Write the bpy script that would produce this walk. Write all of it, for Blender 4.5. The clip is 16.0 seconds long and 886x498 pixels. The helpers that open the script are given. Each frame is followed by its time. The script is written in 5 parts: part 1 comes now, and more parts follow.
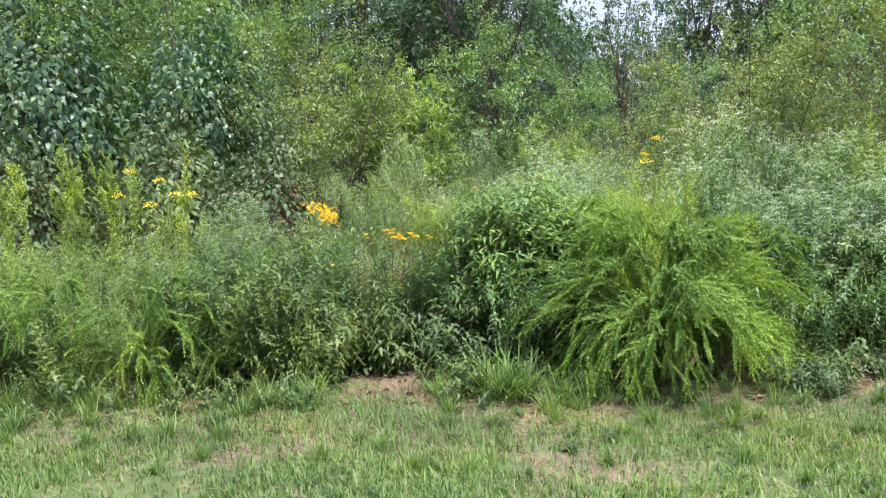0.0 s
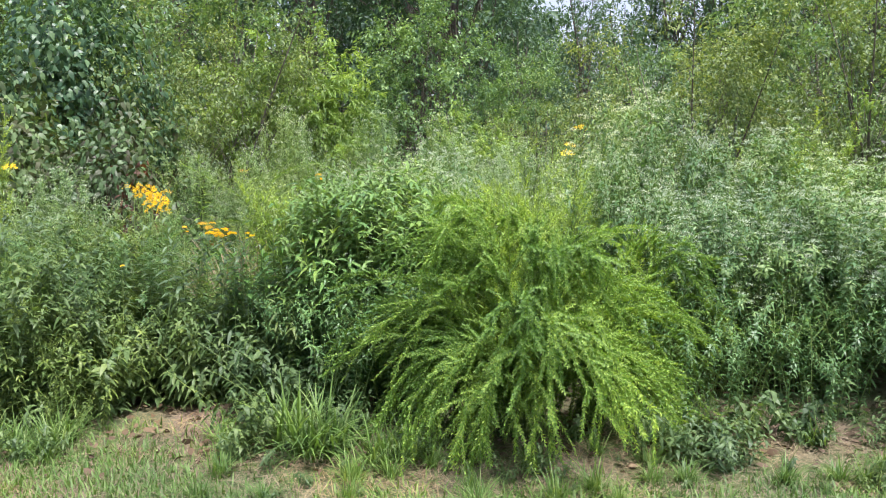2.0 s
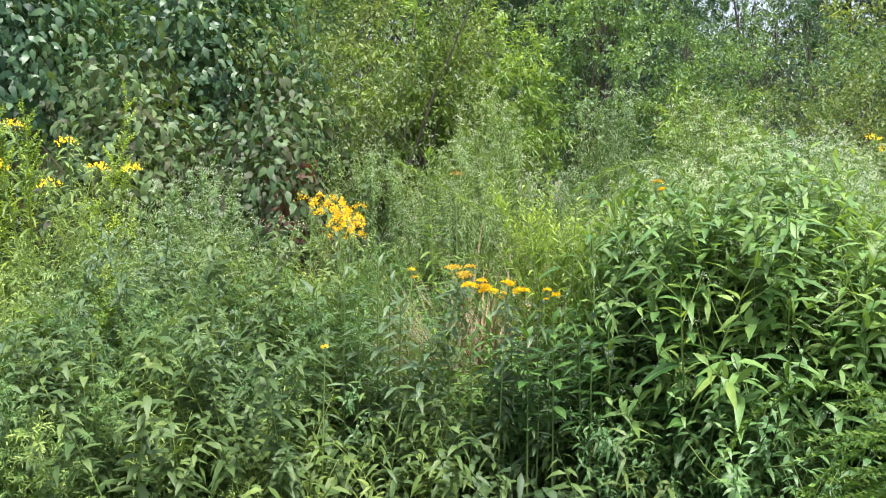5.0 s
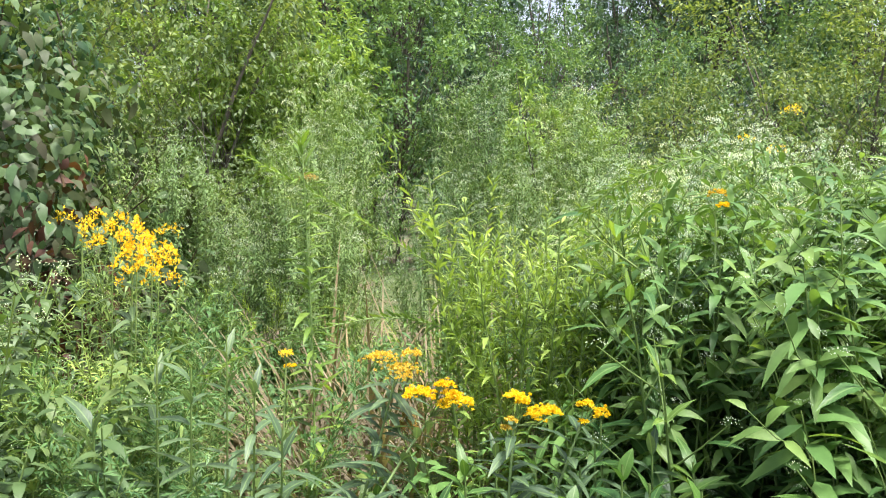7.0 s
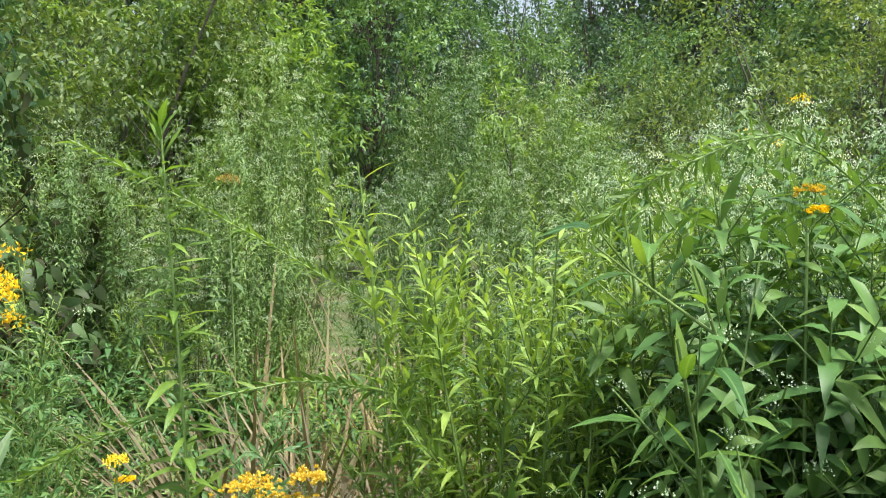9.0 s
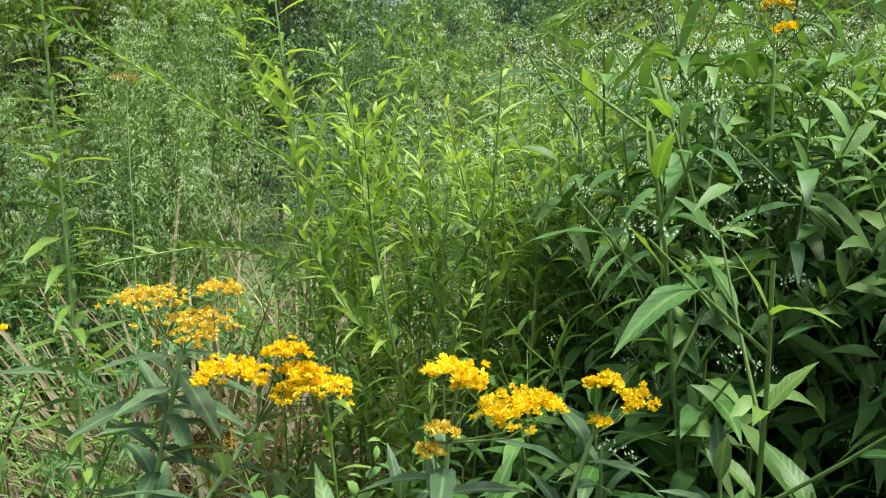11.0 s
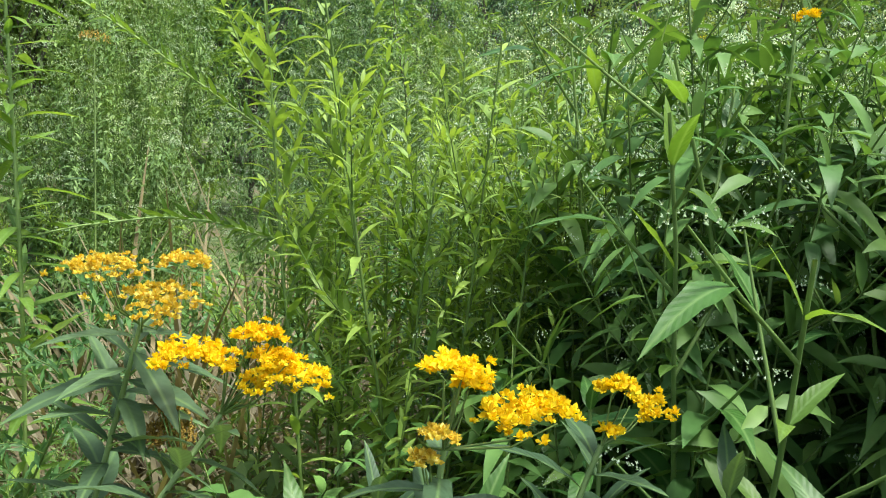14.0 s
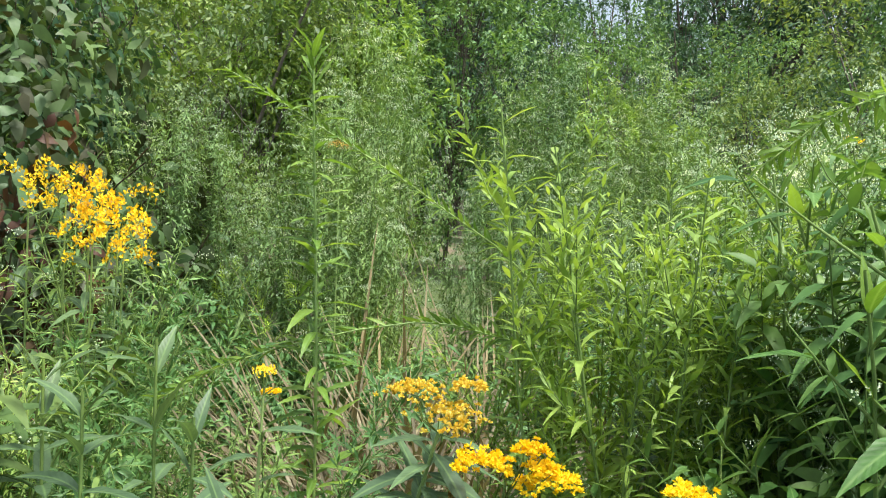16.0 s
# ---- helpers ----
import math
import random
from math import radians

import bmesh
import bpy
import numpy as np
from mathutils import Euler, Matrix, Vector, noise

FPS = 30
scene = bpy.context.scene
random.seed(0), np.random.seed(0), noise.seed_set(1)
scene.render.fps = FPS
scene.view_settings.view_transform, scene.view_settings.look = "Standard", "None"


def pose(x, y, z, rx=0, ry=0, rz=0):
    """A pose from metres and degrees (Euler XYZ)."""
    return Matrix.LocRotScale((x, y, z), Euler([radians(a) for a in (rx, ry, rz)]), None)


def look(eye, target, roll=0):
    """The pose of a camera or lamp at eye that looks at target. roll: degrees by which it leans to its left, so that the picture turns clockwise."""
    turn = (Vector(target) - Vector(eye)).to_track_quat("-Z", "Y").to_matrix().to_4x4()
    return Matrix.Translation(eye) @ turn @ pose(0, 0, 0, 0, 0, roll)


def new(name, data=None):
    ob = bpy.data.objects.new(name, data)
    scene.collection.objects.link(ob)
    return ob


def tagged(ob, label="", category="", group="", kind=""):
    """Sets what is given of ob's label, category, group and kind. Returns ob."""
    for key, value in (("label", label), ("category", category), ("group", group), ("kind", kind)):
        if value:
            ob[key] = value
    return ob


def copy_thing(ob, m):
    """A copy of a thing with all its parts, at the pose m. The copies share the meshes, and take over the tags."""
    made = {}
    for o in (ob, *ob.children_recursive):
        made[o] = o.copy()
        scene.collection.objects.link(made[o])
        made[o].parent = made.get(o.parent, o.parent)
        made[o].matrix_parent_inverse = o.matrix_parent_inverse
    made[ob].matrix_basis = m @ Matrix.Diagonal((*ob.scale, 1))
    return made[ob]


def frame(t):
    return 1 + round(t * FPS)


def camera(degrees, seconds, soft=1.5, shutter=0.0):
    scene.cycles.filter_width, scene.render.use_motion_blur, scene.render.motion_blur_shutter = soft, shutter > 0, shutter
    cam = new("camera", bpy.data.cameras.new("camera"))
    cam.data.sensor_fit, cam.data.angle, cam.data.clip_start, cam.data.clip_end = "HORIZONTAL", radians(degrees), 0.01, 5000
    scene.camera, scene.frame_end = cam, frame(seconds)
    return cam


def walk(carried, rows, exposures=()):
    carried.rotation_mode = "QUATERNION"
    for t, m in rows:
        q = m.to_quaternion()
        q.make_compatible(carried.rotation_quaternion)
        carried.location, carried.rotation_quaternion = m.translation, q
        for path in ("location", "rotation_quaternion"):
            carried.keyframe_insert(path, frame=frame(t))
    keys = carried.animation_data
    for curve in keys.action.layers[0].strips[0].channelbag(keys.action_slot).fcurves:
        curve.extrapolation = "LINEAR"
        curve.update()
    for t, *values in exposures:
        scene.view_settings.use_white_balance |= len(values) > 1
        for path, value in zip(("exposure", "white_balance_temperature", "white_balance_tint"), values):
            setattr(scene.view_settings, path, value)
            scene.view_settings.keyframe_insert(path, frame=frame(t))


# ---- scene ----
cam = camera(59.4, 16.0, soft=1.08)
METRES, EYE, TILT, LEAN, TURN = 7.7, 1.62, -4.9, 2.2, 0.0
ROWS = [
    (0.0, 0.0, 0.0, 0.0, 0.0, 0.0, 0.0),
    (0.5, 0.0456, 0.0382, 0.0065, -3.15, -0.01, 0.46),
    (1.0, 0.0929, 0.076, 0.0127, -3.29, 0.0, -0.05),
    (1.5, 0.1206, 0.1269, 0.016, -4.53, -0.25, -1.35),
    (2.0, 0.1336, 0.1765, 0.0204, -1.84, -1.01, -2.45),
    (2.5, 0.1272, 0.2304, 0.0237, 3.43, -1.71, -3.72),
    (3.0, 0.0967, 0.2853, 0.025, 3.89, -1.64, -4.49),
    (3.5, 0.0714, 0.3405, 0.0274, 10.32, -2.06, -4.51),
    (6.0, -0.08, 0.5969, 0.0483, 1.27, -0.81, -2.08),
    (6.5, -0.0819, 0.6461, 0.0506, -1.48, -0.85, -2.06),
    (7.0, -0.0885, 0.6894, 0.0535, -10.27, -0.38, -1.94),
    (7.5, -0.0895, 0.7202, 0.0569, -13.35, 0.02, -1.66),
    (8.0, -0.071, 0.747, 0.0602, -11.55, 0.4, -1.45),
    (10.5, -0.0595, 0.7939, 0.0409, -14.54, -1.59, 0.59),
    (11.0, -0.0617, 0.7979, 0.0319, -18.28, -1.86, -1.23),
    (11.5, -0.0626, 0.802, 0.0247, -19.57, -2.15, -2.58),
    (12.0, -0.0632, 0.8051, 0.0205, -20.3, -2.53, -4.15),
    (12.5, -0.0622, 0.8063, 0.0208, -20.61, -2.87, -4.76),
    (13.0, -0.0617, 0.8073, 0.0219, -20.67, -2.88, -4.93),
    (13.5, -0.0612, 0.8077, 0.0246, -20.58, -2.89, -4.57),
    (14.0, -0.0614, 0.8087, 0.0304, -20.48, -2.59, -4.28),
    (14.5, -0.0642, 0.8106, 0.0388, -20.01, -1.68, -4.12),
    (15.0, -0.0701, 0.809, 0.0443, -16.67, 0.24, -3.97),
    (15.5, -0.0729, 0.7952, 0.0434, -11.44, 0.84, -3.94),
    (16.0, -0.0779, 0.7832, 0.0432, -6.85, 0.3, -4.47),
]
walk(cam, [(t, pose(0, 0, EYE, TILT, LEAN, TURN) @ pose(METRES * x, METRES * y, METRES * z, 90 + pitch, roll, yaw)) for t, x, y, z, yaw, pitch, roll in ROWS], exposures=[(0.0, 0.99, 6050, 23), (3.5, 0.97, 6050, 20), (6.0, 1.05, 6350, 15), (7.0, 1.08, 6350, 15), (7.5, 0.8, 6350, 13), (8.0, 0.73, 6350, 10), (10.5, 0.64, 6300, 2), (14.0, 0.62, 6300, 0), (15.5, 0.68, 6300, 4), (16.0, 0.72, 6300, 6)])

# ---- sky and sun: bright overcast afternoon ----
world = bpy.data.worlds.new("sky")
scene.world = world
world.use_nodes = True
wn, wl = world.node_tree.nodes, world.node_tree.links
sky = wn.new("ShaderNodeTexSky")
sky.sky_type, sky.sun_disc = "NISHITA", False
sky.sun_elevation, sky.sun_rotation = radians(72), radians(130)
sky.dust_density = 4.0
hsv = wn.new("ShaderNodeHueSaturation")
hsv.inputs["Saturation"].default_value = 0.6
wl.new(sky.outputs[0], hsv.inputs["Color"])
wl.new(hsv.outputs[0], wn["Background"].inputs[0])
wn["Background"].inputs[1].default_value = 0.15
sun = new("sun", bpy.data.lights.new("sun", "SUN"))
sun.data.energy, sun.data.angle, sun.data.color = 4.2, radians(14), (1.0, 0.96, 0.88)
sun.matrix_world = look((5, -4, 20), (0, 0, 0))

# ---- materials ----


def nodes_of(name):
    m = bpy.data.materials.new(name)
    m.use_nodes = True
    return m, m.node_tree.nodes, m.node_tree.links


def ramp(n, stops):
    r = n.new("ShaderNodeValToRGB")
    while len(r.color_ramp.elements) < len(stops):
        r.color_ramp.elements.new(0.5)
    for e, (p, c) in zip(r.color_ramp.elements, stops):
        e.position, e.color = p, (*c, 1)
    return r


def leaf_mat(name, dark, mid, light, through_light=0.3, rough=0.5, midrib=False, island=True, spread=0.25):
    """A thin leaf: three tones leaf by leaf, fine mottling, some light passing through."""
    m, n, l = nodes_of(name)
    bsdf, out = n["Principled BSDF"], n["Material Output"]
    geo, info = n.new("ShaderNodeNewGeometry"), n.new("ShaderNodeObjectInfo")
    r = ramp(n, [(0.0, dark), (0.55, mid), (1.0, light)])
    mixr = n.new("ShaderNodeMath")
    mixr.operation = "MULTIPLY_ADD"
    l.new(info.outputs["Random"], mixr.inputs[0])
    mixr.inputs[1].default_value = spread if island else 1.0
    if island:
        sc = n.new("ShaderNodeMath")
        sc.operation = "MULTIPLY"
        sc.inputs[1].default_value = 1 - spread
        l.new(geo.outputs["Random Per Island"], sc.inputs[0])
        l.new(sc.outputs[0], mixr.inputs[2])
    else:
        mixr.inputs[2].default_value = 0.0
    l.new(mixr.outputs[0], r.inputs[0])
    col = r.outputs[0]
    tc = n.new("ShaderNodeTexCoord")
    nz = n.new("ShaderNodeTexNoise")
    nz.inputs["Scale"].default_value = 45 if not midrib else 9
    nz.inputs["Detail"].default_value = 3
    l.new(tc.outputs["Object"], nz.inputs["Vector"])
    mr = n.new("ShaderNodeMapRange")
    mr.inputs["To Min"].default_value, mr.inputs["To Max"].default_value = 0.72, 1.28
    l.new(nz.outputs["Fac"], mr.inputs["Value"])
    mx = n.new("ShaderNodeMix")
    mx.data_type, mx.blend_type = "RGBA", "MULTIPLY"
    mx.inputs["Factor"].default_value = 1
    l.new(col, mx.inputs["A"])
    l.new(mr.outputs[0], mx.inputs["B"])
    col = mx.outputs["Result"]
    drift = n.new("ShaderNodeTexNoise")
    drift.inputs["Scale"].default_value, drift.inputs["Detail"].default_value = 1.1, 2
    l.new(geo.outputs["Position"], drift.inputs["Vector"])
    dr = ramp(n, [(0.3, (0.74, 0.78, 0.85)), (0.5, (1, 1, 1)), (0.7, (1.28, 1.18, 0.95))])
    l.new(drift.outputs["Fac"], dr.inputs[0])
    mx3 = n.new("ShaderNodeMix")
    mx3.data_type, mx3.blend_type = "RGBA", "MULTIPLY"
    mx3.inputs["Factor"].default_value = 1
    l.new(col, mx3.inputs["A"])
    l.new(dr.outputs[0], mx3.inputs["B"])
    col = mx3.outputs["Result"]
    if midrib:
        sep = n.new("ShaderNodeSeparateXYZ")
        l.new(tc.outputs["Object"], sep.inputs[0])
        ab = n.new("ShaderNodeMath")
        ab.operation = "ABSOLUTE"
        l.new(sep.outputs[0], ab.inputs[0])
        mr2 = n.new("ShaderNodeMapRange")
        mr2.inputs["From Max"].default_value = 0.022
        mr2.inputs["To Min"].default_value, mr2.inputs["To Max"].default_value = 0.55, 0.0
        l.new(ab.outputs[0], mr2.inputs["Value"])
        mx2 = n.new("ShaderNodeMix")
        mx2.data_type = "RGBA"
        l.new(mr2.outputs[0], mx2.inputs["Factor"])
        l.new(col, mx2.inputs["A"])
        mx2.inputs["B"].default_value = (0.22, 0.34, 0.12, 1)
        col = mx2.outputs["Result"]
        # side veins as relief
        wv = n.new("ShaderNodeMath")
        wv.operation = "MULTIPLY_ADD"
        l.new(ab.outputs[0], wv.inputs[0])
        wv.inputs[1].default_value = -1.6
        l.new(sep.outputs[1], wv.inputs[2])
        sn = n.new("ShaderNodeMath")
        sn.operation = "PINGPONG"
        sn.inputs[1].default_value = 0.05
        l.new(wv.outputs[0], sn.inputs[0])
        bp = n.new("ShaderNodeBump")
        bp.inputs["Strength"].default_value, bp.inputs["Distance"].default_value = 0.14, 0.03
        l.new(sn.outputs[0], bp.inputs["Height"])
        l.new(bp.outputs[0], bsdf.inputs["Normal"])
    l.new(col, bsdf.inputs["Base Color"])
    bsdf.inputs["Roughness"].default_value = rough
    bsdf.inputs["Specular IOR Level"].default_value = 0.3
    tr = n.new("ShaderNodeBsdfTranslucent")
    warm = n.new("ShaderNodeMix")
    warm.data_type, warm.blend_type = "RGBA", "MULTIPLY"
    warm.inputs["Factor"].default_value = 1
    l.new(col, warm.inputs["A"])
    warm.inputs["B"].default_value = (1.5, 1.45, 0.6, 1)
    l.new(warm.outputs["Result"], tr.inputs["Color"])
    sh = n.new("ShaderNodeMixShader")
    sh.inputs[0].default_value = through_light
    l.new(bsdf.outputs[0], sh.inputs[1])
    l.new(tr.outputs[0], sh.inputs[2])
    l.new(sh.outputs[0], out.inputs[0])
    return m


def matte(name, a, b, scale, rough=0.9, bump=0.0):
    m, n, l = nodes_of(name)
    tc, nz = n.new("ShaderNodeTexCoord"), n.new("ShaderNodeTexNoise")
    nz.inputs["Scale"].default_value, nz.inputs["Detail"].default_value = scale, 6
    l.new(tc.outputs["Object"], nz.inputs["Vector"])
    r = ramp(n, [(0.3, a), (0.7, b)])
    l.new(nz.outputs["Fac"], r.inputs[0])
    l.new(r.outputs[0], n["Principled BSDF"].inputs["Base Color"])
    n["Principled BSDF"].inputs["Roughness"].default_value = rough
    if bump:
        bp = n.new("ShaderNodeBump")
        bp.inputs["Strength"].default_value, bp.inputs["Distance"].default_value = bump, 0.02
        l.new(nz.outputs["Fac"], bp.inputs["Height"])
        l.new(bp.outputs[0], n["Principled BSDF"].inputs["Normal"])
    return m


M = {
    "snakeroot": leaf_mat("snakeroot_leaf", (0.055, 0.128, 0.042), (0.095, 0.2, 0.065), (0.17, 0.295, 0.098), 0.25, 0.42),
    "boneset": leaf_mat("boneset_leaf", (0.066, 0.118, 0.06), (0.11, 0.179, 0.096), (0.187, 0.269, 0.15), 0.28, 0.5),
    "goldenrod": leaf_mat("goldenrod_leaf", (0.113, 0.194, 0.0579), (0.194, 0.302, 0.0825), (0.307, 0.416, 0.116), 0.26),
    "fennel": leaf_mat("feathery_leaf", (0.17, 0.28, 0.04), (0.29, 0.43, 0.06), (0.42, 0.55, 0.085), 0.26),
    "clover": leaf_mat("bush_clover_leaf", (0.066, 0.15, 0.03), (0.165, 0.3, 0.05), (0.38, 0.52, 0.095), 0.3, 0.5, spread=0.4),
    "stilt": leaf_mat("stilt_weed_leaf", (0.06, 0.11, 0.028), (0.105, 0.175, 0.042), (0.19, 0.26, 0.062), 0.26),
    "weed": leaf_mat("weed_leaf", (0.045, 0.09, 0.034), (0.084, 0.148, 0.05), (0.15, 0.22, 0.075), 0.3),
    "bramble": leaf_mat("bramble_leaf", (0.06, 0.055, 0.03), (0.072, 0.135, 0.048), (0.165, 0.245, 0.1), 0.22, 0.5),
    "sage": leaf_mat("sage_green_leaf", (0.09, 0.165, 0.052), (0.16, 0.265, 0.085), (0.26, 0.37, 0.138), 0.26, 0.55),
    "darkleaf": leaf_mat("dark_lance_leaf", (0.062, 0.138, 0.04), (0.112, 0.226, 0.06), (0.195, 0.33, 0.088), 0.24, 0.45),
    # brighter twin of darkleaf: light falling on the clump tops, put into the colour
    "toplight": leaf_mat("sunlit_top_leaf", (0.1, 0.19, 0.05), (0.17, 0.29, 0.07), (0.28, 0.41, 0.11), 0.32, 0.5),
    "willow": leaf_mat("narrow_yellow_green_leaf", (0.16, 0.25, 0.06), (0.26, 0.385, 0.085), (0.4, 0.52, 0.13), 0.36, 0.45),
    "redleaf": leaf_mat("reddened_leaf", (0.07, 0.032, 0.02), (0.11, 0.055, 0.032), (0.12, 0.13, 0.055), 0.25, 0.5),
    "vine": leaf_mat("vine_leaf", (0.026, 0.0664, 0.0365), (0.0585, 0.127, 0.0585), (0.13, 0.212, 0.0878), 0.2, 0.4),
    "olive": leaf_mat("olive_shrub_leaf", (0.076, 0.128, 0.046), (0.142, 0.21, 0.078), (0.265, 0.34, 0.112), 0.3),
    "sapling": leaf_mat("sapling_leaf", (0.116, 0.208, 0.0517), (0.207, 0.331, 0.0863), (0.323, 0.439, 0.121), 0.35),
    "midtree": leaf_mat("young_tree_leaf", (0.0759, 0.151, 0.0646), (0.135, 0.244, 0.0969), (0.236, 0.355, 0.14), 0.3),
    "fartree": leaf_mat("far_tree_leaf", (0.0421, 0.0927, 0.0592), (0.0844, 0.16, 0.0948), (0.151, 0.244, 0.142), 0.25),
    "grass": leaf_mat("grass_blade", (0.0672, 0.133, 0.0352), (0.118, 0.218, 0.0527), (0.21, 0.296, 0.0972), 0.3),
    "straw": leaf_mat("dry_grass", (0.135, 0.11, 0.062), (0.24, 0.2, 0.122), (0.345, 0.3, 0.2), 0.2, 0.8),
    "stem": leaf_mat("green_stem", (0.112, 0.175, 0.05), (0.175, 0.263, 0.075), (0.25, 0.338, 0.1), 0.1),
    "wand": leaf_mat("pale_stem", (0.225, 0.325, 0.112), (0.3, 0.413, 0.15), (0.375, 0.475, 0.188), 0.1),
    "brownstem": leaf_mat("brown_stem", (0.05, 0.035, 0.02), (0.10, 0.07, 0.04), (0.16, 0.12, 0.07), 0.05, 0.8),
    "white": leaf_mat("white_floret", (0.22, 0.3, 0.17), (0.33, 0.42, 0.27), (0.52, 0.58, 0.46), 0.25, 0.8),
    "yellow": leaf_mat("yellow_floret", (0.85, 0.55, 0.006), (0.92, 0.67, 0.012), (0.95, 0.77, 0.04), 0.3, 0.7),
    "plume": leaf_mat("golden_plume_floret", (0.56, 0.38, 0.012), (0.74, 0.53, 0.02), (0.86, 0.68, 0.06), 0.2, 0.8),
    "budgold": leaf_mat("fading_floret", (0.62, 0.38, 0.02), (0.74, 0.55, 0.07), (0.72, 0.64, 0.2), 0.3, 0.7),
    "seed": leaf_mat("brown_seedhead", (0.14, 0.08, 0.015), (0.30, 0.19, 0.035), (0.48, 0.34, 0.07), 0.1, 0.8),
    "hero": leaf_mat("large_leaf", (0.0348, 0.1004, 0.0258), (0.058, 0.1444, 0.0323), (0.1007, 0.2093, 0.0387), 0.25, 0.42, True, False),
    "herogold": leaf_mat("grey_green_leaf", (0.066, 0.115, 0.056), (0.1, 0.165, 0.08), (0.145, 0.22, 0.108), 0.25, 0.45, True, False),
    "herolight": leaf_mat("yellow_green_leaf", (0.1, 0.19, 0.032), (0.165, 0.28, 0.048), (0.25, 0.37, 0.07), 0.4, 0.42, True, False),
    "bark": matte("bark", (0.06, 0.05, 0.04), (0.16, 0.14, 0.11), 14, 0.95, 0.6),
}

# ground: packed soil with thatch and moss-green patches
gm, gn, gl = nodes_of("ground_soil")
g_tc = gn.new("ShaderNodeTexCoord")
g_big, g_mid, g_fine = (gn.new("ShaderNodeTexNoise") for _ in range(3))
for tex, s in ((g_big, 0.9), (g_mid, 7.0), (g_fine, 90.0)):
    tex.inputs["Scale"].default_value, tex.inputs["Detail"].default_value = s, 8
    gl.new(g_tc.outputs["Object"], tex.inputs["Vector"])
g_soil = ramp(gn, [(0.25, (0.065, 0.048, 0.03)), (0.5, (0.155, 0.115, 0.075)), (0.75, (0.29, 0.23, 0.155))])
gl.new(g_fine.outputs["Fac"], g_soil.inputs[0])
g_thatch = ramp(gn, [(0.3, (0.045, 0.075, 0.02)), (0.55, (0.085, 0.12, 0.035)), (0.8, (0.20, 0.19, 0.095))])
gl.new(g_mid.outputs["Fac"], g_thatch.inputs[0])
g_mask = ramp(gn, [(0.38, (0, 0, 0)), (0.52, (1, 1, 1))])
gl.new(g_big.outputs["Fac"], g_mask.inputs[0])
g_mix = gn.new("ShaderNodeMix")
g_mix.data_type = "RGBA"
gl.new(g_mask.outputs[0], g_mix.inputs["Factor"])
gl.new(g_soil.outputs[0], g_mix.inputs["A"])
gl.new(g_thatch.outputs[0], g_mix.inputs["B"])
gl.new(g_mix.outputs["Result"], gn["Principled BSDF"].inputs["Base Color"])
gn["Principled BSDF"].inputs["Roughness"].default_value = 0.95
g_bump = gn.new("ShaderNodeBump")
g_bump.inputs["Strength"].default_value, g_bump.inputs["Distance"].default_value = 0.7, 0.02
gl.new(g_fine.outputs["Fac"], g_bump.inputs["Height"])
gl.new(g_bump.outputs[0], gn["Principled BSDF"].inputs["Normal"])

# ---- geometry kit ----
UP = np.array((0.0, 0.0, 1.0))


class Geo:
    """Collects vertices and faces of one mesh."""

    def __init__(self):
        self.v, self.f, self.n = [], [], 0

    def add(self, verts, faces):
        self.v.append(np.asarray(verts, float))
        self.f.append(np.asarray(faces) + self.n)
        self.n += len(verts)

    def mesh(self, name, mat, smooth=False):
        me = bpy.data.meshes.new(name)
        v = np.concatenate(self.v)
        me.vertices.add(len(v))
        me.vertices.foreach_set("co", v.ravel().astype(np.float32))
        loops = np.concatenate([f.ravel() for f in self.f])
        tot = np.concatenate([np.full(len(f), f.shape[1]) for f in self.f])
        me.loops.add(len(loops))
        me.loops.foreach_set("vertex_index", loops.astype(np.int32))
        me.polygons.add(len(tot))
        me.polygons.foreach_set("loop_start", np.concatenate(([0], np.cumsum(tot)[:-1])).astype(np.int32))
        me.polygons.foreach_set("loop_total", tot.astype(np.int32))
        if smooth:
            me.polygons.foreach_set("use_smooth", np.ones(len(tot), bool))
        me.update(calc_edges=True)
        me.materials.append(mat)
        return me


def part(name, geo, mat, parent, label="", smooth=False, kind=""):
    ob = new(name, geo.mesh(name, mat, smooth))
    ob.parent = parent
    return tagged(ob, label, kind=kind)


def thing(name, label, category, group="", m=None):
    ob = tagged(new(name), label, category, group)
    if m is not None:
        ob.matrix_world = m
    return ob


def unit(v):
    return v / np.maximum(np.linalg.norm(v, axis=-1, keepdims=True), 1e-9)


def blade(seg, a, b, fold=0.25, width=0.3, teeth=0.0):
    """A leaf 1 long along y: outline t^a (1-t)^b, folded along its midrib."""
    ts = np.linspace(0, 1, seg + 1)
    w = ts ** a * (1 - ts) ** b
    w = w / w.max() * width / 2
    if teeth:
        w[1:-1:2] *= 1 - teeth
    v = np.stack([np.stack([-w, ts, fold * w], 1), np.stack([0 * ts, ts, 0 * ts], 1), np.stack([w, ts, fold * w], 1)], 1).reshape(-1, 3)
    f = [(3 * i + k, 3 * i + k + 1, 3 * i + k + 4, 3 * i + k + 3) for i in range(seg) for k in (0, 1)]
    return v, np.array(f)


def diamond(width=0.4, fold=0.35, belly=0.42):
    w = width / 2
    return np.array([(0, 0, 0), (w, belly, fold * w), (0, 1, 0), (-w, belly, fold * w)], float), np.array([(0, 1, 2), (0, 2, 3)])


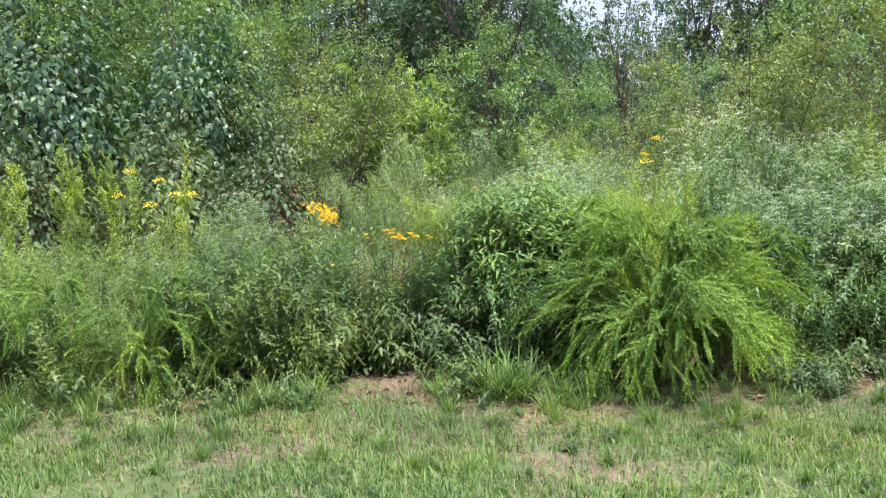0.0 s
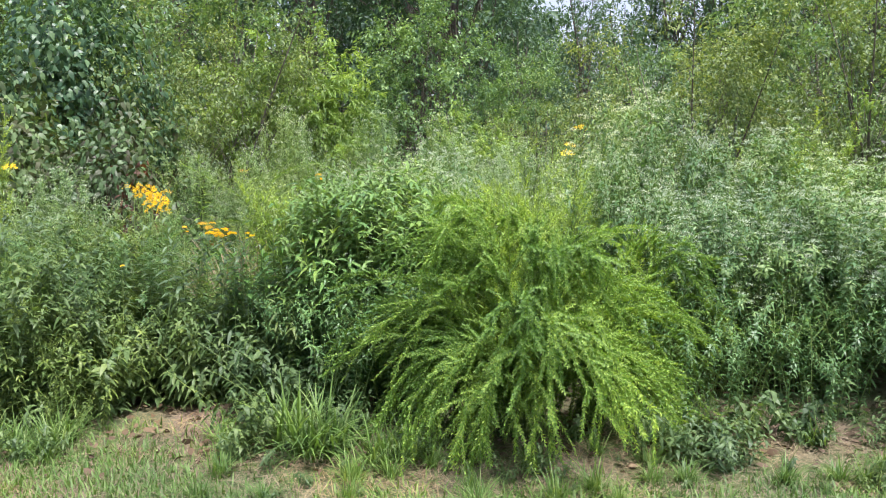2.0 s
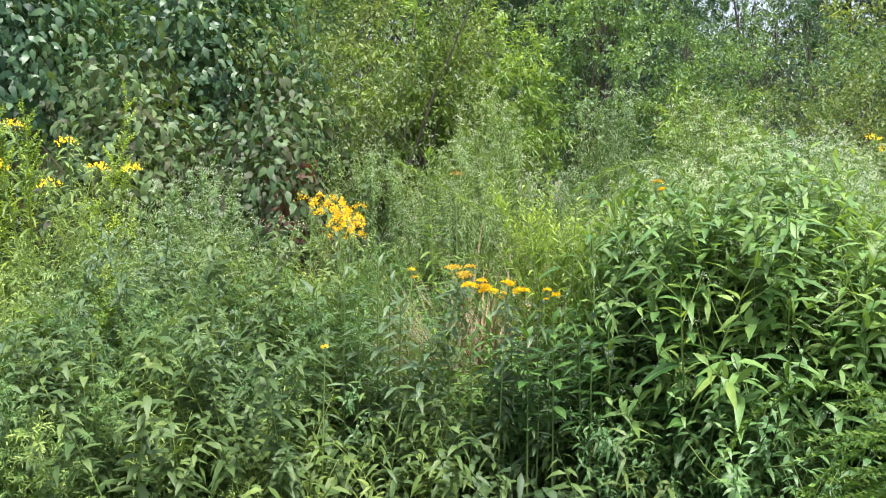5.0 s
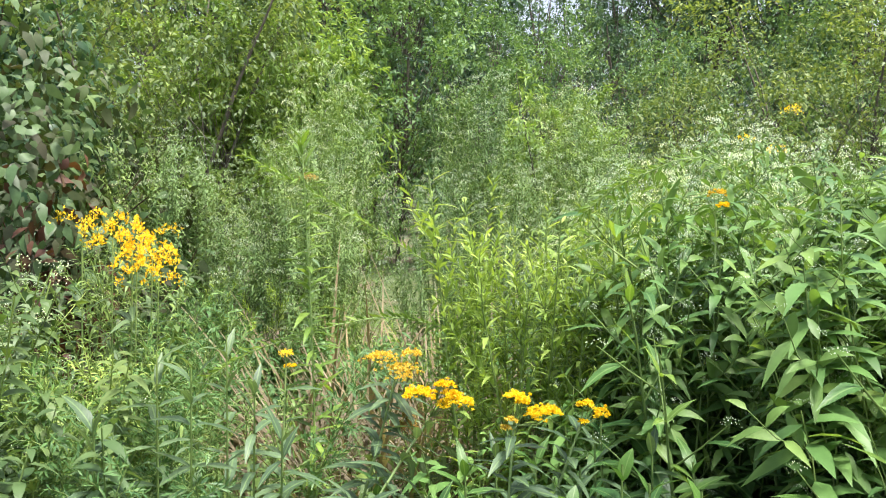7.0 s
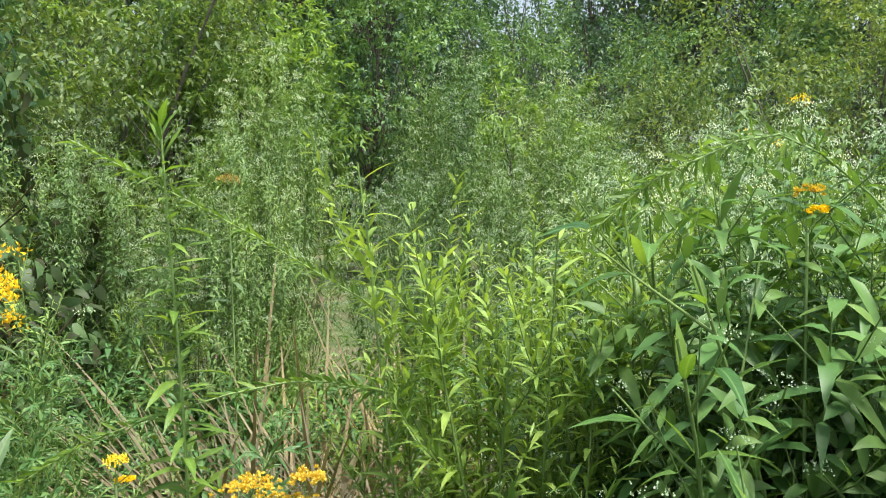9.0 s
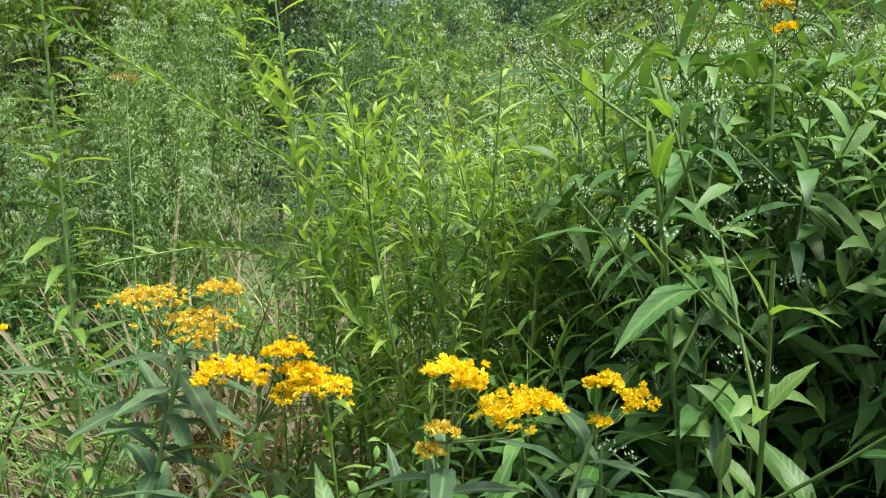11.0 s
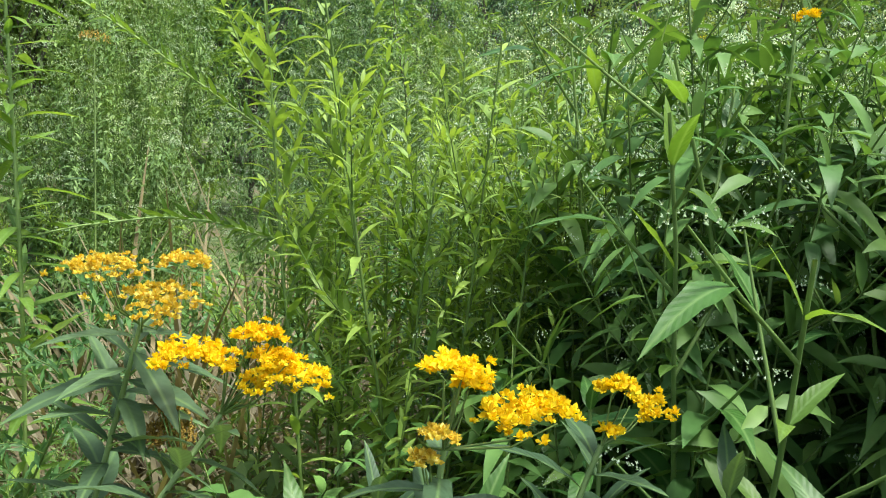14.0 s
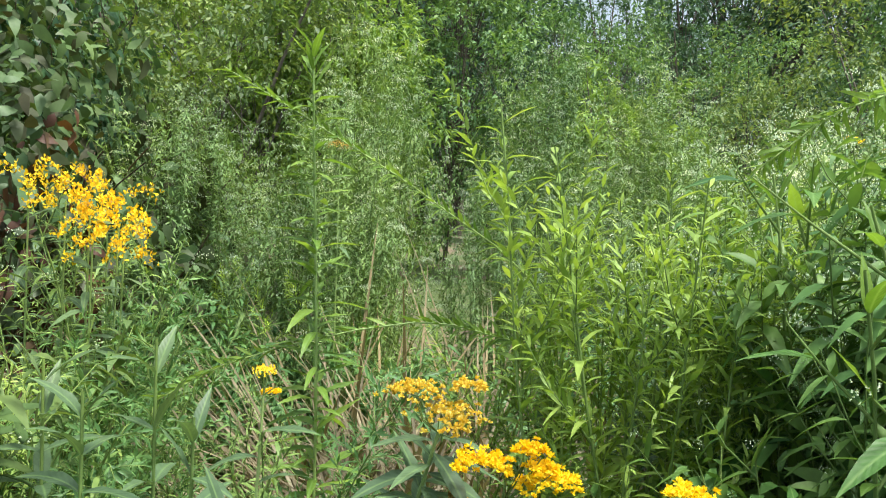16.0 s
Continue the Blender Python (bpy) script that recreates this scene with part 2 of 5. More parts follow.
def strip(width=0.05, seg=3):
    """A grass blade 1 long: a tapering strip."""
    ts = np.linspace(0, 1, seg + 1)
    w = width / 2 * (1 - ts ** 2)
    v = np.stack([np.stack([-w, ts, 0 * ts], 1), np.stack([w, ts, 0 * ts], 1)], 1).reshape(-1, 3)[:-1]
    f = [(2 * i, 2 * i + 1, 2 * i + 3, 2 * i + 2) for i in range(seg - 1)]
    return v, np.array(f), np.array([(2 * seg - 2, 2 * seg - 1, 2 * seg)])


def leaves(geo, tmpl, pos, way, length, droop=0.0, up=None, wide=1.0):
    """Lays a copy of the template at each pos, along way, drooping towards its tip."""
    T, F = tmpl[0], tmpl[1]
    n, k = len(pos), len(T)
    y = unit(way)
    u = np.tile(UP, (n, 1)) if up is None else up
    x = np.cross(y, u)
    bad = np.linalg.norm(x, axis=1) < 1e-3
    x[bad] = (1, 0, 0)
    x = unit(x)
    z = np.cross(x, y)
    L = np.broadcast_to(np.asarray(length, float), (n,))[:, None, None]
    W = np.broadcast_to(np.asarray(wide, float), (n,))[:, None, None]
    D = np.broadcast_to(np.asarray(droop, float), (n,))[:, None]
    out = pos[:, None] + L * (W * T[None, :, :1] * x[:, None] + T[None, :, 1:2] * y[:, None] + T[None, :, 2:] * z[:, None])
    out[:, :, 2] -= D * T[None, :, 1] ** 2 * L[:, :, 0]
    base = (np.arange(n) * k)[:, None, None]
    n0 = geo.n
    geo.add(out.reshape(-1, 3), (F[None] + base).reshape(-1, F.shape[1]))
    if len(tmpl) > 2:
        geo.f.append((tmpl[2][None] + base).reshape(-1, tmpl[2].shape[1]) + n0)


def tube(geo, pts, r0, r1, sides=4):
    pts = np.asarray(pts, float)
    n = len(pts)
    t = unit(np.gradient(pts, axis=0))
    ref = np.where(np.abs(t[:, 2:]) > 0.9, np.array([[1.0, 0, 0]]), UP[None])
    a = unit(np.cross(t, ref))
    b = np.cross(t, a)
    ang = np.arange(sides) * 2 * np.pi / sides
    r = np.linspace(r0, r1, n)[:, None, None]
    v = pts[:, None] + r * (np.cos(ang)[None, :, None] * a[:, None] + np.sin(ang)[None, :, None] * b[:, None])
    i, j = np.meshgrid(np.arange(n - 1), np.arange(sides), indexing="ij")
    j2 = (j + 1) % sides
    f = np.stack([i * sides + j, i * sides + j2, (i + 1) * sides + j2, (i + 1) * sides + j], -1).reshape(-1, 4)
    geo.add(v.reshape(-1, 3), f)


def arc(base, h, az, lean, bend, arch, n=9, wob=0.0, rng=None):
    """Points of a stem: up by h, leaning and bending towards az (radians); arch pulls the tip down."""
    s = np.linspace(0, 1, n)
    side = (lean * s + bend * s ** 2) * h
    p = np.stack([base[0] + np.cos(az) * side, base[1] + np.sin(az) * side, base[2] + h * (s - arch * s ** 2)], 1)
    if wob:
        p[1:] += np.cumsum(rng.normal(0, wob * h / n, (n - 1, 3)), 0) * np.array([1, 1, 0.3])
    return p


def along(pts, s):
    x = np.linspace(0, 1, len(pts))
    p = np.stack([np.interp(s, x, pts[:, k]) for k in range(3)], 1)
    g = np.gradient(pts, axis=0)
    t = unit(np.stack([np.interp(s, x, g[:, k]) for k in range(3)], 1))
    return p, t


def round_stem(pts, s, turn, elev):
    """Places on a stem and the ways that leaves point there: turned about it, raised by elev (radians)."""
    p, t = along(pts, s)
    ref = np.tile(np.array([[0.31, 0.95, 0.05]]), (len(s), 1))
    a = unit(np.cross(t, ref))
    b = np.cross(t, a)
    out = np.cos(turn)[:, None] * a + np.sin(turn)[:, None] * b
    return p, np.cos(elev)[:, None] * out + np.sin(elev)[:, None] * t, t


BUD = (np.array([(0.5, 0, -0.2), (-0.25, 0.43, -0.2), (-0.25, -0.43, -0.2), (0.1, 0.05, 0.5)], float), np.array([(0, 1, 3), (1, 2, 3), (2, 0, 3)]))
PETAL = diamond(0.5, 0.2, 0.6)


def buds(geo, pos, size):
    n = len(pos)
    v = pos[:, None] + BUD[0][None] * np.broadcast_to(size, (n,))[:, None, None]
    geo.add(v.reshape(-1, 3), (BUD[1][None] + (np.arange(n) * 4)[:, None, None]).reshape(-1, 3))


def corymb(geo, stem, tip, way, r, n, size, rng, flat=0.35, petals=False):
    """A flat-topped flower head: fine stalks that end in small florets."""
    w = unit(way[None])[0]
    a = unit(np.cross(w, np.array([0.9, 0.3, 0.1])))
    b = np.cross(w, a)
    rr, th = r * np.sqrt(rng.rand(n)), rng.rand(n) * 6.283
    top = tip + (rr * np.cos(th))[:, None] * a + (rr * np.sin(th))[:, None] * b + (r * flat * (1 - (rr / r) ** 2) + rng.normal(0, r * 0.13, n))[:, None] * w
    buds(geo, top, size * rng.uniform(0.7, 1.3, n))
    if petals:
        d = unit(rng.normal(0, 1, (n * 2, 3)) + w * 2.0)
        leaves(geo, PETAL, np.repeat(top, 2, 0), d, size * rng.uniform(0.7, 1.3, n * 2))
    if stem is not None:
        for q in top[:: max(1, n // 7)]:
            tube(stem, [tip - w * r * 1.2, (tip + q) / 2 - w * r * 0.25, q], size * 0.18, size * 0.1, 3)


def merged(label, category, name, stems, leaf, flower=None, stem_mat="stem", leaf_mat_="weed", flower_mat="white"):
    ob = thing(name, label, category)
    for st in stems if isinstance(stems, list) else [stems]:
        part("stem", st, M[stem_mat], ob, smooth=True, kind="" if isinstance(stems, list) else "stuff")
    part("foliage", leaf, M[leaf_mat_], ob, kind="stuff")
    if flower is not None and flower.n:
        part("blossom", flower, M[flower_mat], ob, kind="stuff")
    return ob


# ---- ground ----


def build_ground():
    e = np.unique(np.concatenate([np.linspace(-12, 12, 97), np.linspace(-60, 60, 41), (-2500, -800, -250, -120, 120, 250, 800, 2500)]))
    X, Y = np.meshgrid(e, e + 4, indexing="ij")
    Z = np.array([[0.03 * noise.noise(Vector((x * 0.8, y * 0.8, 0))) + 0.012 * noise.noise(Vector((x * 3, y * 3, 5))) for x, y in zip(r, q)] for r, q in zip(X, Y)])
    n = len(e)
    g = Geo()
    i, j = np.meshgrid(np.arange(n - 1), np.arange(n - 1), indexing="ij")
    g.add(np.stack([X, Y, Z], -1).reshape(-1, 3), np.stack([i * n + j, (i + 1) * n + j, (i + 1) * n + j + 1, i * n + j + 1], -1).reshape(-1, 4))
    ob = new("ground", g.mesh("ground", gm, True))
    tagged(ob, "packed brown soil with thatch and short green growth", "ground", kind="structure")


build_ground()


def lawn_cover(x, y):
    """How thickly the lawn grows there, 0 to 1: bare along the trodden strip before the thicket."""
    edge = np.clip((5.5 - y) / 0.6, 0, 1) + np.clip((0.1 - x) / 0.8, 0, 1) * np.clip((6.3 - y) / 0.5, 0, 1)
    bare = np.array([noise.noise(Vector((a * 0.9 + 3, b * 1.6, 2))) + 0.5 * noise.noise(Vector((a * 3, b * 4, 7))) for a, b in zip(x, y)])
    dirt = np.exp(-((y - 5.45) / 0.3) ** 2) * np.clip((x - 0.1) / 0.5, 0, 1)
    return np.clip(edge, 0, 1) * np.clip(0.9 + bare * 1.4, 0.28, 1) * (1 - 0.93 * dirt)


def build_lawn():
    rng = np.random.RandomState(4)
    for name, label, mat, n, lo, hi, wd in (("lawn_grass", "short green lawn grass with uneven tufts", "grass", 125000, 0.045, 0.14, 0.05),
                                           ("dry_grass_litter", "straw-coloured dead grass lying on the soil", "straw", 26000, 0.05, 0.17, 0.022)):
        x, y = rng.uniform(-4.6, 5.2, n), rng.uniform(3.4, 6.4, n) if mat == "grass" else 5.4 + rng.normal(0, 0.55, n)
        keep = rng.rand(n) < (lawn_cover(x, y) if mat == "grass" else 1)
        x, y = x[keep], y[keep]
        n = len(x)
        th = rng.rand(n) * 6.283
        el = rng.uniform(0.7, 1.45, n) if mat == "grass" else rng.uniform(0.0, 0.18, n)
        w = np.stack([np.cos(th) * np.cos(el), np.sin(th) * np.cos(el), np.sin(el)], 1)
        g = Geo()
        z = np.full(n, -0.005 if mat == "grass" else 0.018)
        leaves(g, strip(wd * 1.4, 2), np.stack([x, y, z], 1), w, rng.uniform(lo, hi, n), 0.35 if mat == "grass" else 0)
        tagged(new(name, g.mesh(name, M[mat])), label, "grass", kind="stuff")


build_lawn()


def build_meadow():
    """The rest of the lawn, about and behind where the walk begins."""
    rng = np.random.RandomState(14)
    n = 34000
    x, y = rng.uniform(-9, 9, n), rng.uniform(-5, 6, n)
    keep = ~((np.abs(x - 0.3) < 4.9) & (y > 3.4))
    x, y = x[keep], y[keep]
    n = len(x)
    th, el = rng.rand(n) * 6.283, rng.uniform(0.7, 1.4, n)
    g = Geo()
    leaves(g, strip(0.09, 2), np.stack([x, y, np.full(n, -0.01)], 1), np.stack([np.cos(th) * np.cos(el), np.sin(th) * np.cos(el), np.sin(el)], 1), rng.uniform(0.06, 0.16, n), 0.4)
    tagged(new("meadow_grass", g.mesh("meadow_grass", M["grass"])), "short green grass of the open lawn", "grass", kind="stuff")


build_meadow()

# ---- plants ----


def tri_leaf(width, shoulder=0.34, curl=0.06):
    """A small pointed leaf of four triangles, curled across."""
    w = width / 2
    v = np.array([(0, 0, 0), (w, shoulder, curl), (-w, shoulder, curl * 0.4), (w * 0.72, 0.68, curl), (-w * 0.72, 0.68, curl * 0.3), (0, 1, -0.04)], float)
    return v, np.array([(0, 1, 2), (2, 1, 3), (2, 3, 4), (4, 3, 5)])


LANCE = tri_leaf(0.27)
NARROW = tri_leaf(0.15)
OVATE = tri_leaf(0.52, 0.3, 0.1)
TINY = diamond(0.42, 0.3)


def scatter_leaves(geo, pts, rng, dens, L, elev, tmpl, s0=0.1, opposite=False, droop=0.3, taper=0.6, jitter=0.35):
    ln = np.linalg.norm(np.diff(pts, axis=0), axis=1).sum()
    n = max(3, int(dens * ln))
    s = np.linspace(s0, 0.99, n)
    turn = (np.arange(n) // 2 * 1.571 + np.arange(n) % 2 * 3.1416) if opposite else np.arange(n) * 2.4
    if opposite:
        s = np.repeat(s[::2], 2)[:n]
    p, w, t = round_stem(pts, s, turn + rng.normal(0, jitter, n), elev + rng.normal(0, 0.2, n))
    size = L * (1 - taper * s) * rng.uniform(0.75, 1.2, n)
    leaves(geo, tmpl, p, w, size, droop * rng.uniform(0.5, 1.5, n), up=unit(t + UP * 0.6))


def snakeroot(seed, h=1.45, bloom=1.0):
    rng = np.random.RandomState(seed)
    sts, lf, fl = [], Geo(), Geo()
    for k in range(3):
        if k == 0 or bloom <= 0.6:
            st = Geo()
            sts.append(st)
        az = rng.rand() * 6.28
        hk = h * rng.uniform(0.8, 1.0)
        p = arc((rng.normal(0, 0.05), rng.normal(0, 0.05), -0.03), hk, az, 0.08, 0.22 * rng.rand() + 0.05, 0.05, 9, 0.03, rng)
        tube(st, p, 0.006, 0.0025)
        scatter_leaves(lf, p, rng, 54, 0.1, 0.3, LANCE, 0.04, True, 0.35, 0.3)
        for b in range(5):
            s = np.array([rng.uniform(0.55, 0.92)])
            q, w, _ = round_stem(p, s, np.array([rng.rand() * 6.28]), np.array([0.75]))
            bl = rng.uniform(0.2, 0.38)
            bp = np.array([q[0], q[0] + w[0] * bl * 0.55, q[0] + w[0] * bl + UP * bl * 0.2])
            tube(st, bp, 0.003, 0.0015, 3)
            scatter_leaves(lf, bp, rng, 40, 0.075, 0.4, LANCE, 0.15, True, 0.4, 0.5)
            for c in range(round(2 * bloom)):
                corymb(fl, None, bp[-1] + rng.normal(0, 0.035, 3), UP + w[0] * 0.4, 0.04, 20, 0.0036 + 0.0024 * bloom, rng)
        if bloom:
            corymb(fl, None, p[-1], UP, 0.048, 26, 0.0036 + 0.0024 * bloom, rng)
    if not bloom:
        return merged("dark green leafy weed with drooping pointed leaves", "weed", "leafy_weed", sts, lf, None, "stem", "snakeroot")
    return merged("dark green leafy weed topped with small white flowers", "wildflower", "white_snakeroot", sts if len(sts) > 1 else sts[0], lf, fl, "stem", "snakeroot" if bloom > 0.6 else "boneset", "white")


def goldenrod(seed, h=1.4, yellow=False):
    rng = np.random.RandomState(seed)
    sts, lf, fl = [], Geo(), Geo()
    for k in range(3):
        st = Geo()
        sts.append(st)
        az = rng.rand() * 6.28
        hk = h * rng.uniform(0.75, 1.0)
        p = arc((rng.normal(0, 0.07), rng.normal(0, 0.07), -0.03), hk, az, 0.05, 0.2 * rng.rand(), 0.04, 9, 0.03, rng)
        tube(st, p, 0.005, 0.002)
        scatter_leaves(lf, p, rng, 56, 0.13, 0.45, NARROW, 0.12, False, 0.5, 0.55)
        for b in range(5):
            q, w, _ = round_stem(p, np.array([rng.uniform(0.75, 0.97)]), np.array([rng.rand() * 6.28]), np.array([0.9]))
            bl = rng.uniform(0.1, 0.2)
            bp = np.array([q[0], q[0] + w[0] * bl * 0.6, q[0] + w[0] * bl])
            tube(st, bp, 0.002, 0.001, 3)
            scatter_leaves(lf, bp, rng, 100, 0.045, 0.7, NARROW, 0.1, False, 0.2, 0.4)
            if yellow is True:
                corymb(fl, None, bp[-1], UP, 0.04, 26, 0.008, rng, 0.5, True)
        if yellow:
            corymb(fl, None, p[-1], UP, 0.05, 44, 0.007, rng, 0.5, True)
    lab = "goldenrod with bright yellow flower clusters on leafy stems" if yellow else "light green unopened goldenrod with narrow leaves"
    return merged(lab, "wildflower", "goldenrod", sts, lf, fl, "stem", "goldenrod", "yellow")


def fennel(seed, h=1.6):
    """Feathery upright plumes of thread-like leaves."""
    rng = np.random.RandomState(seed)
    sts, lf = [], Geo()
    for k in range(4):
        st = Geo()
        sts.append(st)
        az = rng.rand() * 6.28
        hk = h * rng.uniform(0.7, 1.0)
        p = arc((rng.normal(0, 0.06), rng.normal(0, 0.06), -0.03), hk, az, 0.1, 0.25 * rng.rand(), 0.06, 9, 0.03, rng)
        tube(st, p, 0.005, 0.0015)
        for b in range(16):
            s = rng.uniform(0.25, 0.97)
            q, w, _ = round_stem(p, np.array([s]), np.array([rng.rand() * 6.28]), np.array([0.85]))
            bl = rng.uniform(0.14, 0.34) * (1.15 - s * 0.6)
            bp = np.array([q[0], q[0] + w[0] * bl * 0.6, q[0] + w[0] * bl + UP * 0.02])
            tube(st, bp, 0.0018, 0.0008, 3)
            scatter_leaves(lf, bp, rng, 190, 0.05, 0.8, diamond(0.13, 0.2, 0.5), 0.05, False, 0.1, 0.4)
    return merged("feathery yellow-green weed with fine thread leaves", "weed", "dog_fennel", sts, lf, None, "stem", "fennel")


def low_weed(seed, h=0.5, fine=False):
    rng = np.random.RandomState(seed)
    st, lf = Geo(), Geo()
    for k in range(6):
        p = arc((rng.normal(0, 0.06), rng.normal(0, 0.06), -0.02), h * rng.uniform(0.5, 1), rng.rand() * 6.28, 0.3, 0.4 * rng.rand(), 0.15, 7, 0.06, rng)
        tube(st, p, 0.004, 0.0015, 3)
        scatter_leaves(lf, p, rng, 62, 0.088, 0.35, blade(3, 0.65, 1.1, 0.25, 0.36 if seed % 2 else 0.26) if fine else OVATE if seed % 2 else LANCE, 0.1, False, 0.5, 0.35)
    return merged("low broad-leaved green weed growing on bare soil", "weed", "broadleaf_weed", st, lf, None, "stem", "weed")


def tuft(seed, h=0.55, n=110, dry=False):
    rng = np.random.RandomState(seed)
    th, el = rng.rand(n) * 6.283, rng.uniform(0.35, 1.3, n) if dry else rng.uniform(0.75, 1.5, n)
    w = np.stack([np.cos(th) * np.cos(el), np.sin(th) * np.cos(el), np.sin(el)], 1)
    pos = np.stack([rng.normal(0, 0.04, n), rng.normal(0, 0.04, n), np.full(n, -0.01)], 1)
    g = Geo()
    leaves(g, strip(0.012 if dry else 0.022, 6), pos, w, h * rng.uniform(0.5, 1.15, n), rng.uniform(0.2, 0.7, n) if dry else rng.uniform(0.2, 0.75, n))
    ob = new("grass_tuft", g.mesh("grass_tuft", M["straw" if dry else "grass"]))
    return tagged(ob, "tuft of dry straw-coloured grass blades" if dry else "tuft of long arching green grass blades", "grass")


def bush_clover(seed, n=95, h=1.5, spread=1.0, sprays=17):
    """Sprays of arching wands set with small leaflets, cascading to the ground."""
    rng = np.random.RandomState(seed)
    st = Geo()
    ob = thing("bush_clover", "bright green bush with long arching feathery branches", "bush")
    per = max(2, n // sprays)
    for k in range(sprays):
        lf = Geo()
        tier = k % 4
        az = k * 2.39996 if k % 5 == 2 else 3.0 + 3.5 * (k * 0.618 % 1)
        reach = spread * (0.82, 1.05, 0.62, 0.74)[tier] * rng.uniform(0.85, 1.12)
        apex = h * (0.62, 0.98, 1.35, 0.82)[tier] * rng.uniform(0.88, 1.1)
        fall = (0.22, 0.72, 0.97, 0.3)[tier] * rng.uniform(0.8, 1.1)
        for j in range(per):
            a = az + rng.normal(0, 0.15)
            rj, zj = reach * rng.uniform(0.66, 1.1), apex * rng.uniform(0.82, 1.08)
            out = np.array([np.cos(a), np.sin(a), 0.0])
            p0 = np.array([rng.normal(0, 0.06), rng.normal(0, 0.06), -0.02])
            p1 = out * rj * 0.3 + UP * zj * 1.0
            p2 = out * rj * 0.75 + UP * zj * 1.12
            p3 = out * rj * (1.02 if tier else 0.95) + UP * max(0.06, zj * fall * rng.uniform(0.85, 1.1))
            u = np.linspace(0, 1, 18)[:, None]
            p = (1 - u) ** 3 * p0 + 3 * u * (1 - u) ** 2 * p1 + 3 * u ** 2 * (1 - u) * p2 + u ** 3 * p3
            p[1:] += np.cumsum(rng.normal(0, 0.012, (17, 3)), 0)
            tube(st, p, 0.003, 0.0009, 3)
            scatter_leaves(lf, p, rng, 180, 0.032, 0.75, TINY, 0.14, False, 0.05, 0.25)
            for b in range(10):
                q, w, t = round_stem(p, np.array([rng.uniform(0.3, 0.98)]), np.array([rng.rand() * 6.28]), np.array([1.0]))
                bl = rng.uniform(0.1, 0.26)
                way = unit(w + t * 0.5 + UP * 0.25)
                bp = np.array([q[0], q[0] + way[0] * bl * 0.5, q[0] + way[0] * bl - UP * bl * 0.12])
                tube(st, bp, 0.0013, 0.0006, 3)
                scatter_leaves(lf, bp, rng, 200, 0.025, 0.75, TINY, 0.05, False, 0.05, 0.25)
        part("spray", lf, M["clover"], ob)
    part("wand_growth", st, M["stem"], ob, smooth=True, kind="stuff")
    return ob


def dome(seed, label, r, h, n=60, L=0.06, mat="sage", tmpl=None, dens=75, bloom=16, size=0.0042, name="white_topped_weed", flat=1.0, young="", head_r=0.036):
    """A rounded clump: stems fanning out of one root to a domed top, leaves all along, pale florets on the crown."""
    rng = np.random.RandomState(seed)
    st, lf, fl, yg = Geo(), Geo(), Geo(), Geo()
    tmpl = tmpl or LANCE
    for k in range(n):
        a, c = k * 2.39996 + rng.normal(0, 0.2), ((k + 0.5) / n) ** 0.62
        d = np.array([np.cos(a) * c * r, np.sin(a) * c * r * flat, h * math.sqrt(max(0.05, 1 - (c * 0.86) ** 2.4))])
        d *= 1 + 0.09 * noise.noise(Vector((d[0] * 2.4 + seed, d[1] * 2.4, d[2]))) + rng.normal(0, 0.035)
        root = np.array([d[0] * 0.3, d[1] * 0.3, -0.03])
        u = np.linspace(0, 1, 9)[:, None]
        ctrl = root * 0.55 + d * 0.45 + UP * (d[2] * 0.22)
        p = (1 - u) ** 2 * root + 2 * u * (1 - u) * ctrl + u ** 2 * d
        p[1:] += np.cumsum(rng.normal(0, 0.012, (8, 3)), 0)
        tube(st, p, 0.0045, 0.0016, 3)
        scatter_leaves(lf, p, rng, dens, L, 0.3, tmpl, 0.16, True, 0.4, 0.3)
        for b in range(5):
            q, w, t = round_stem(p, np.array([rng.uniform(0.55, 0.97)]), np.array([rng.rand() * 6.28]), np.array([0.75]))
            bl = rng.uniform(0.1, 0.24)
            bp = np.array([q[0], q[0] + w[0] * bl * 0.55, q[0] + w[0] * bl + UP * bl * 0.15])
            tube(st, bp, 0.002, 0.001, 3)
            # upper sprigs take the material given as young, lighter than the leaves below
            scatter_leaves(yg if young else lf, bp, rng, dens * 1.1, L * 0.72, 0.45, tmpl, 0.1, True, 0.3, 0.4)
            if bloom and rng.rand() < 0.85:
                corymb(fl, None, bp[-1] + UP * 0.012, UP, head_r * 0.9, bloom, size, rng)
        if bloom:
            corymb(fl, None, p[-1] + UP * 0.015, UP, head_r * 1.15, bloom + 8, size, rng)
    ob = thing(name, label, "wildflower" if bloom else "weed")
    part("stem_growth", st, M["stem"], ob, smooth=True, kind="stuff")
    part("foliage", lf, M[mat], ob, kind="stuff")
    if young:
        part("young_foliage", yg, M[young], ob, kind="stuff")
    if bloom:
        part("blossom", fl, M["white"], ob, kind="stuff")
    return ob


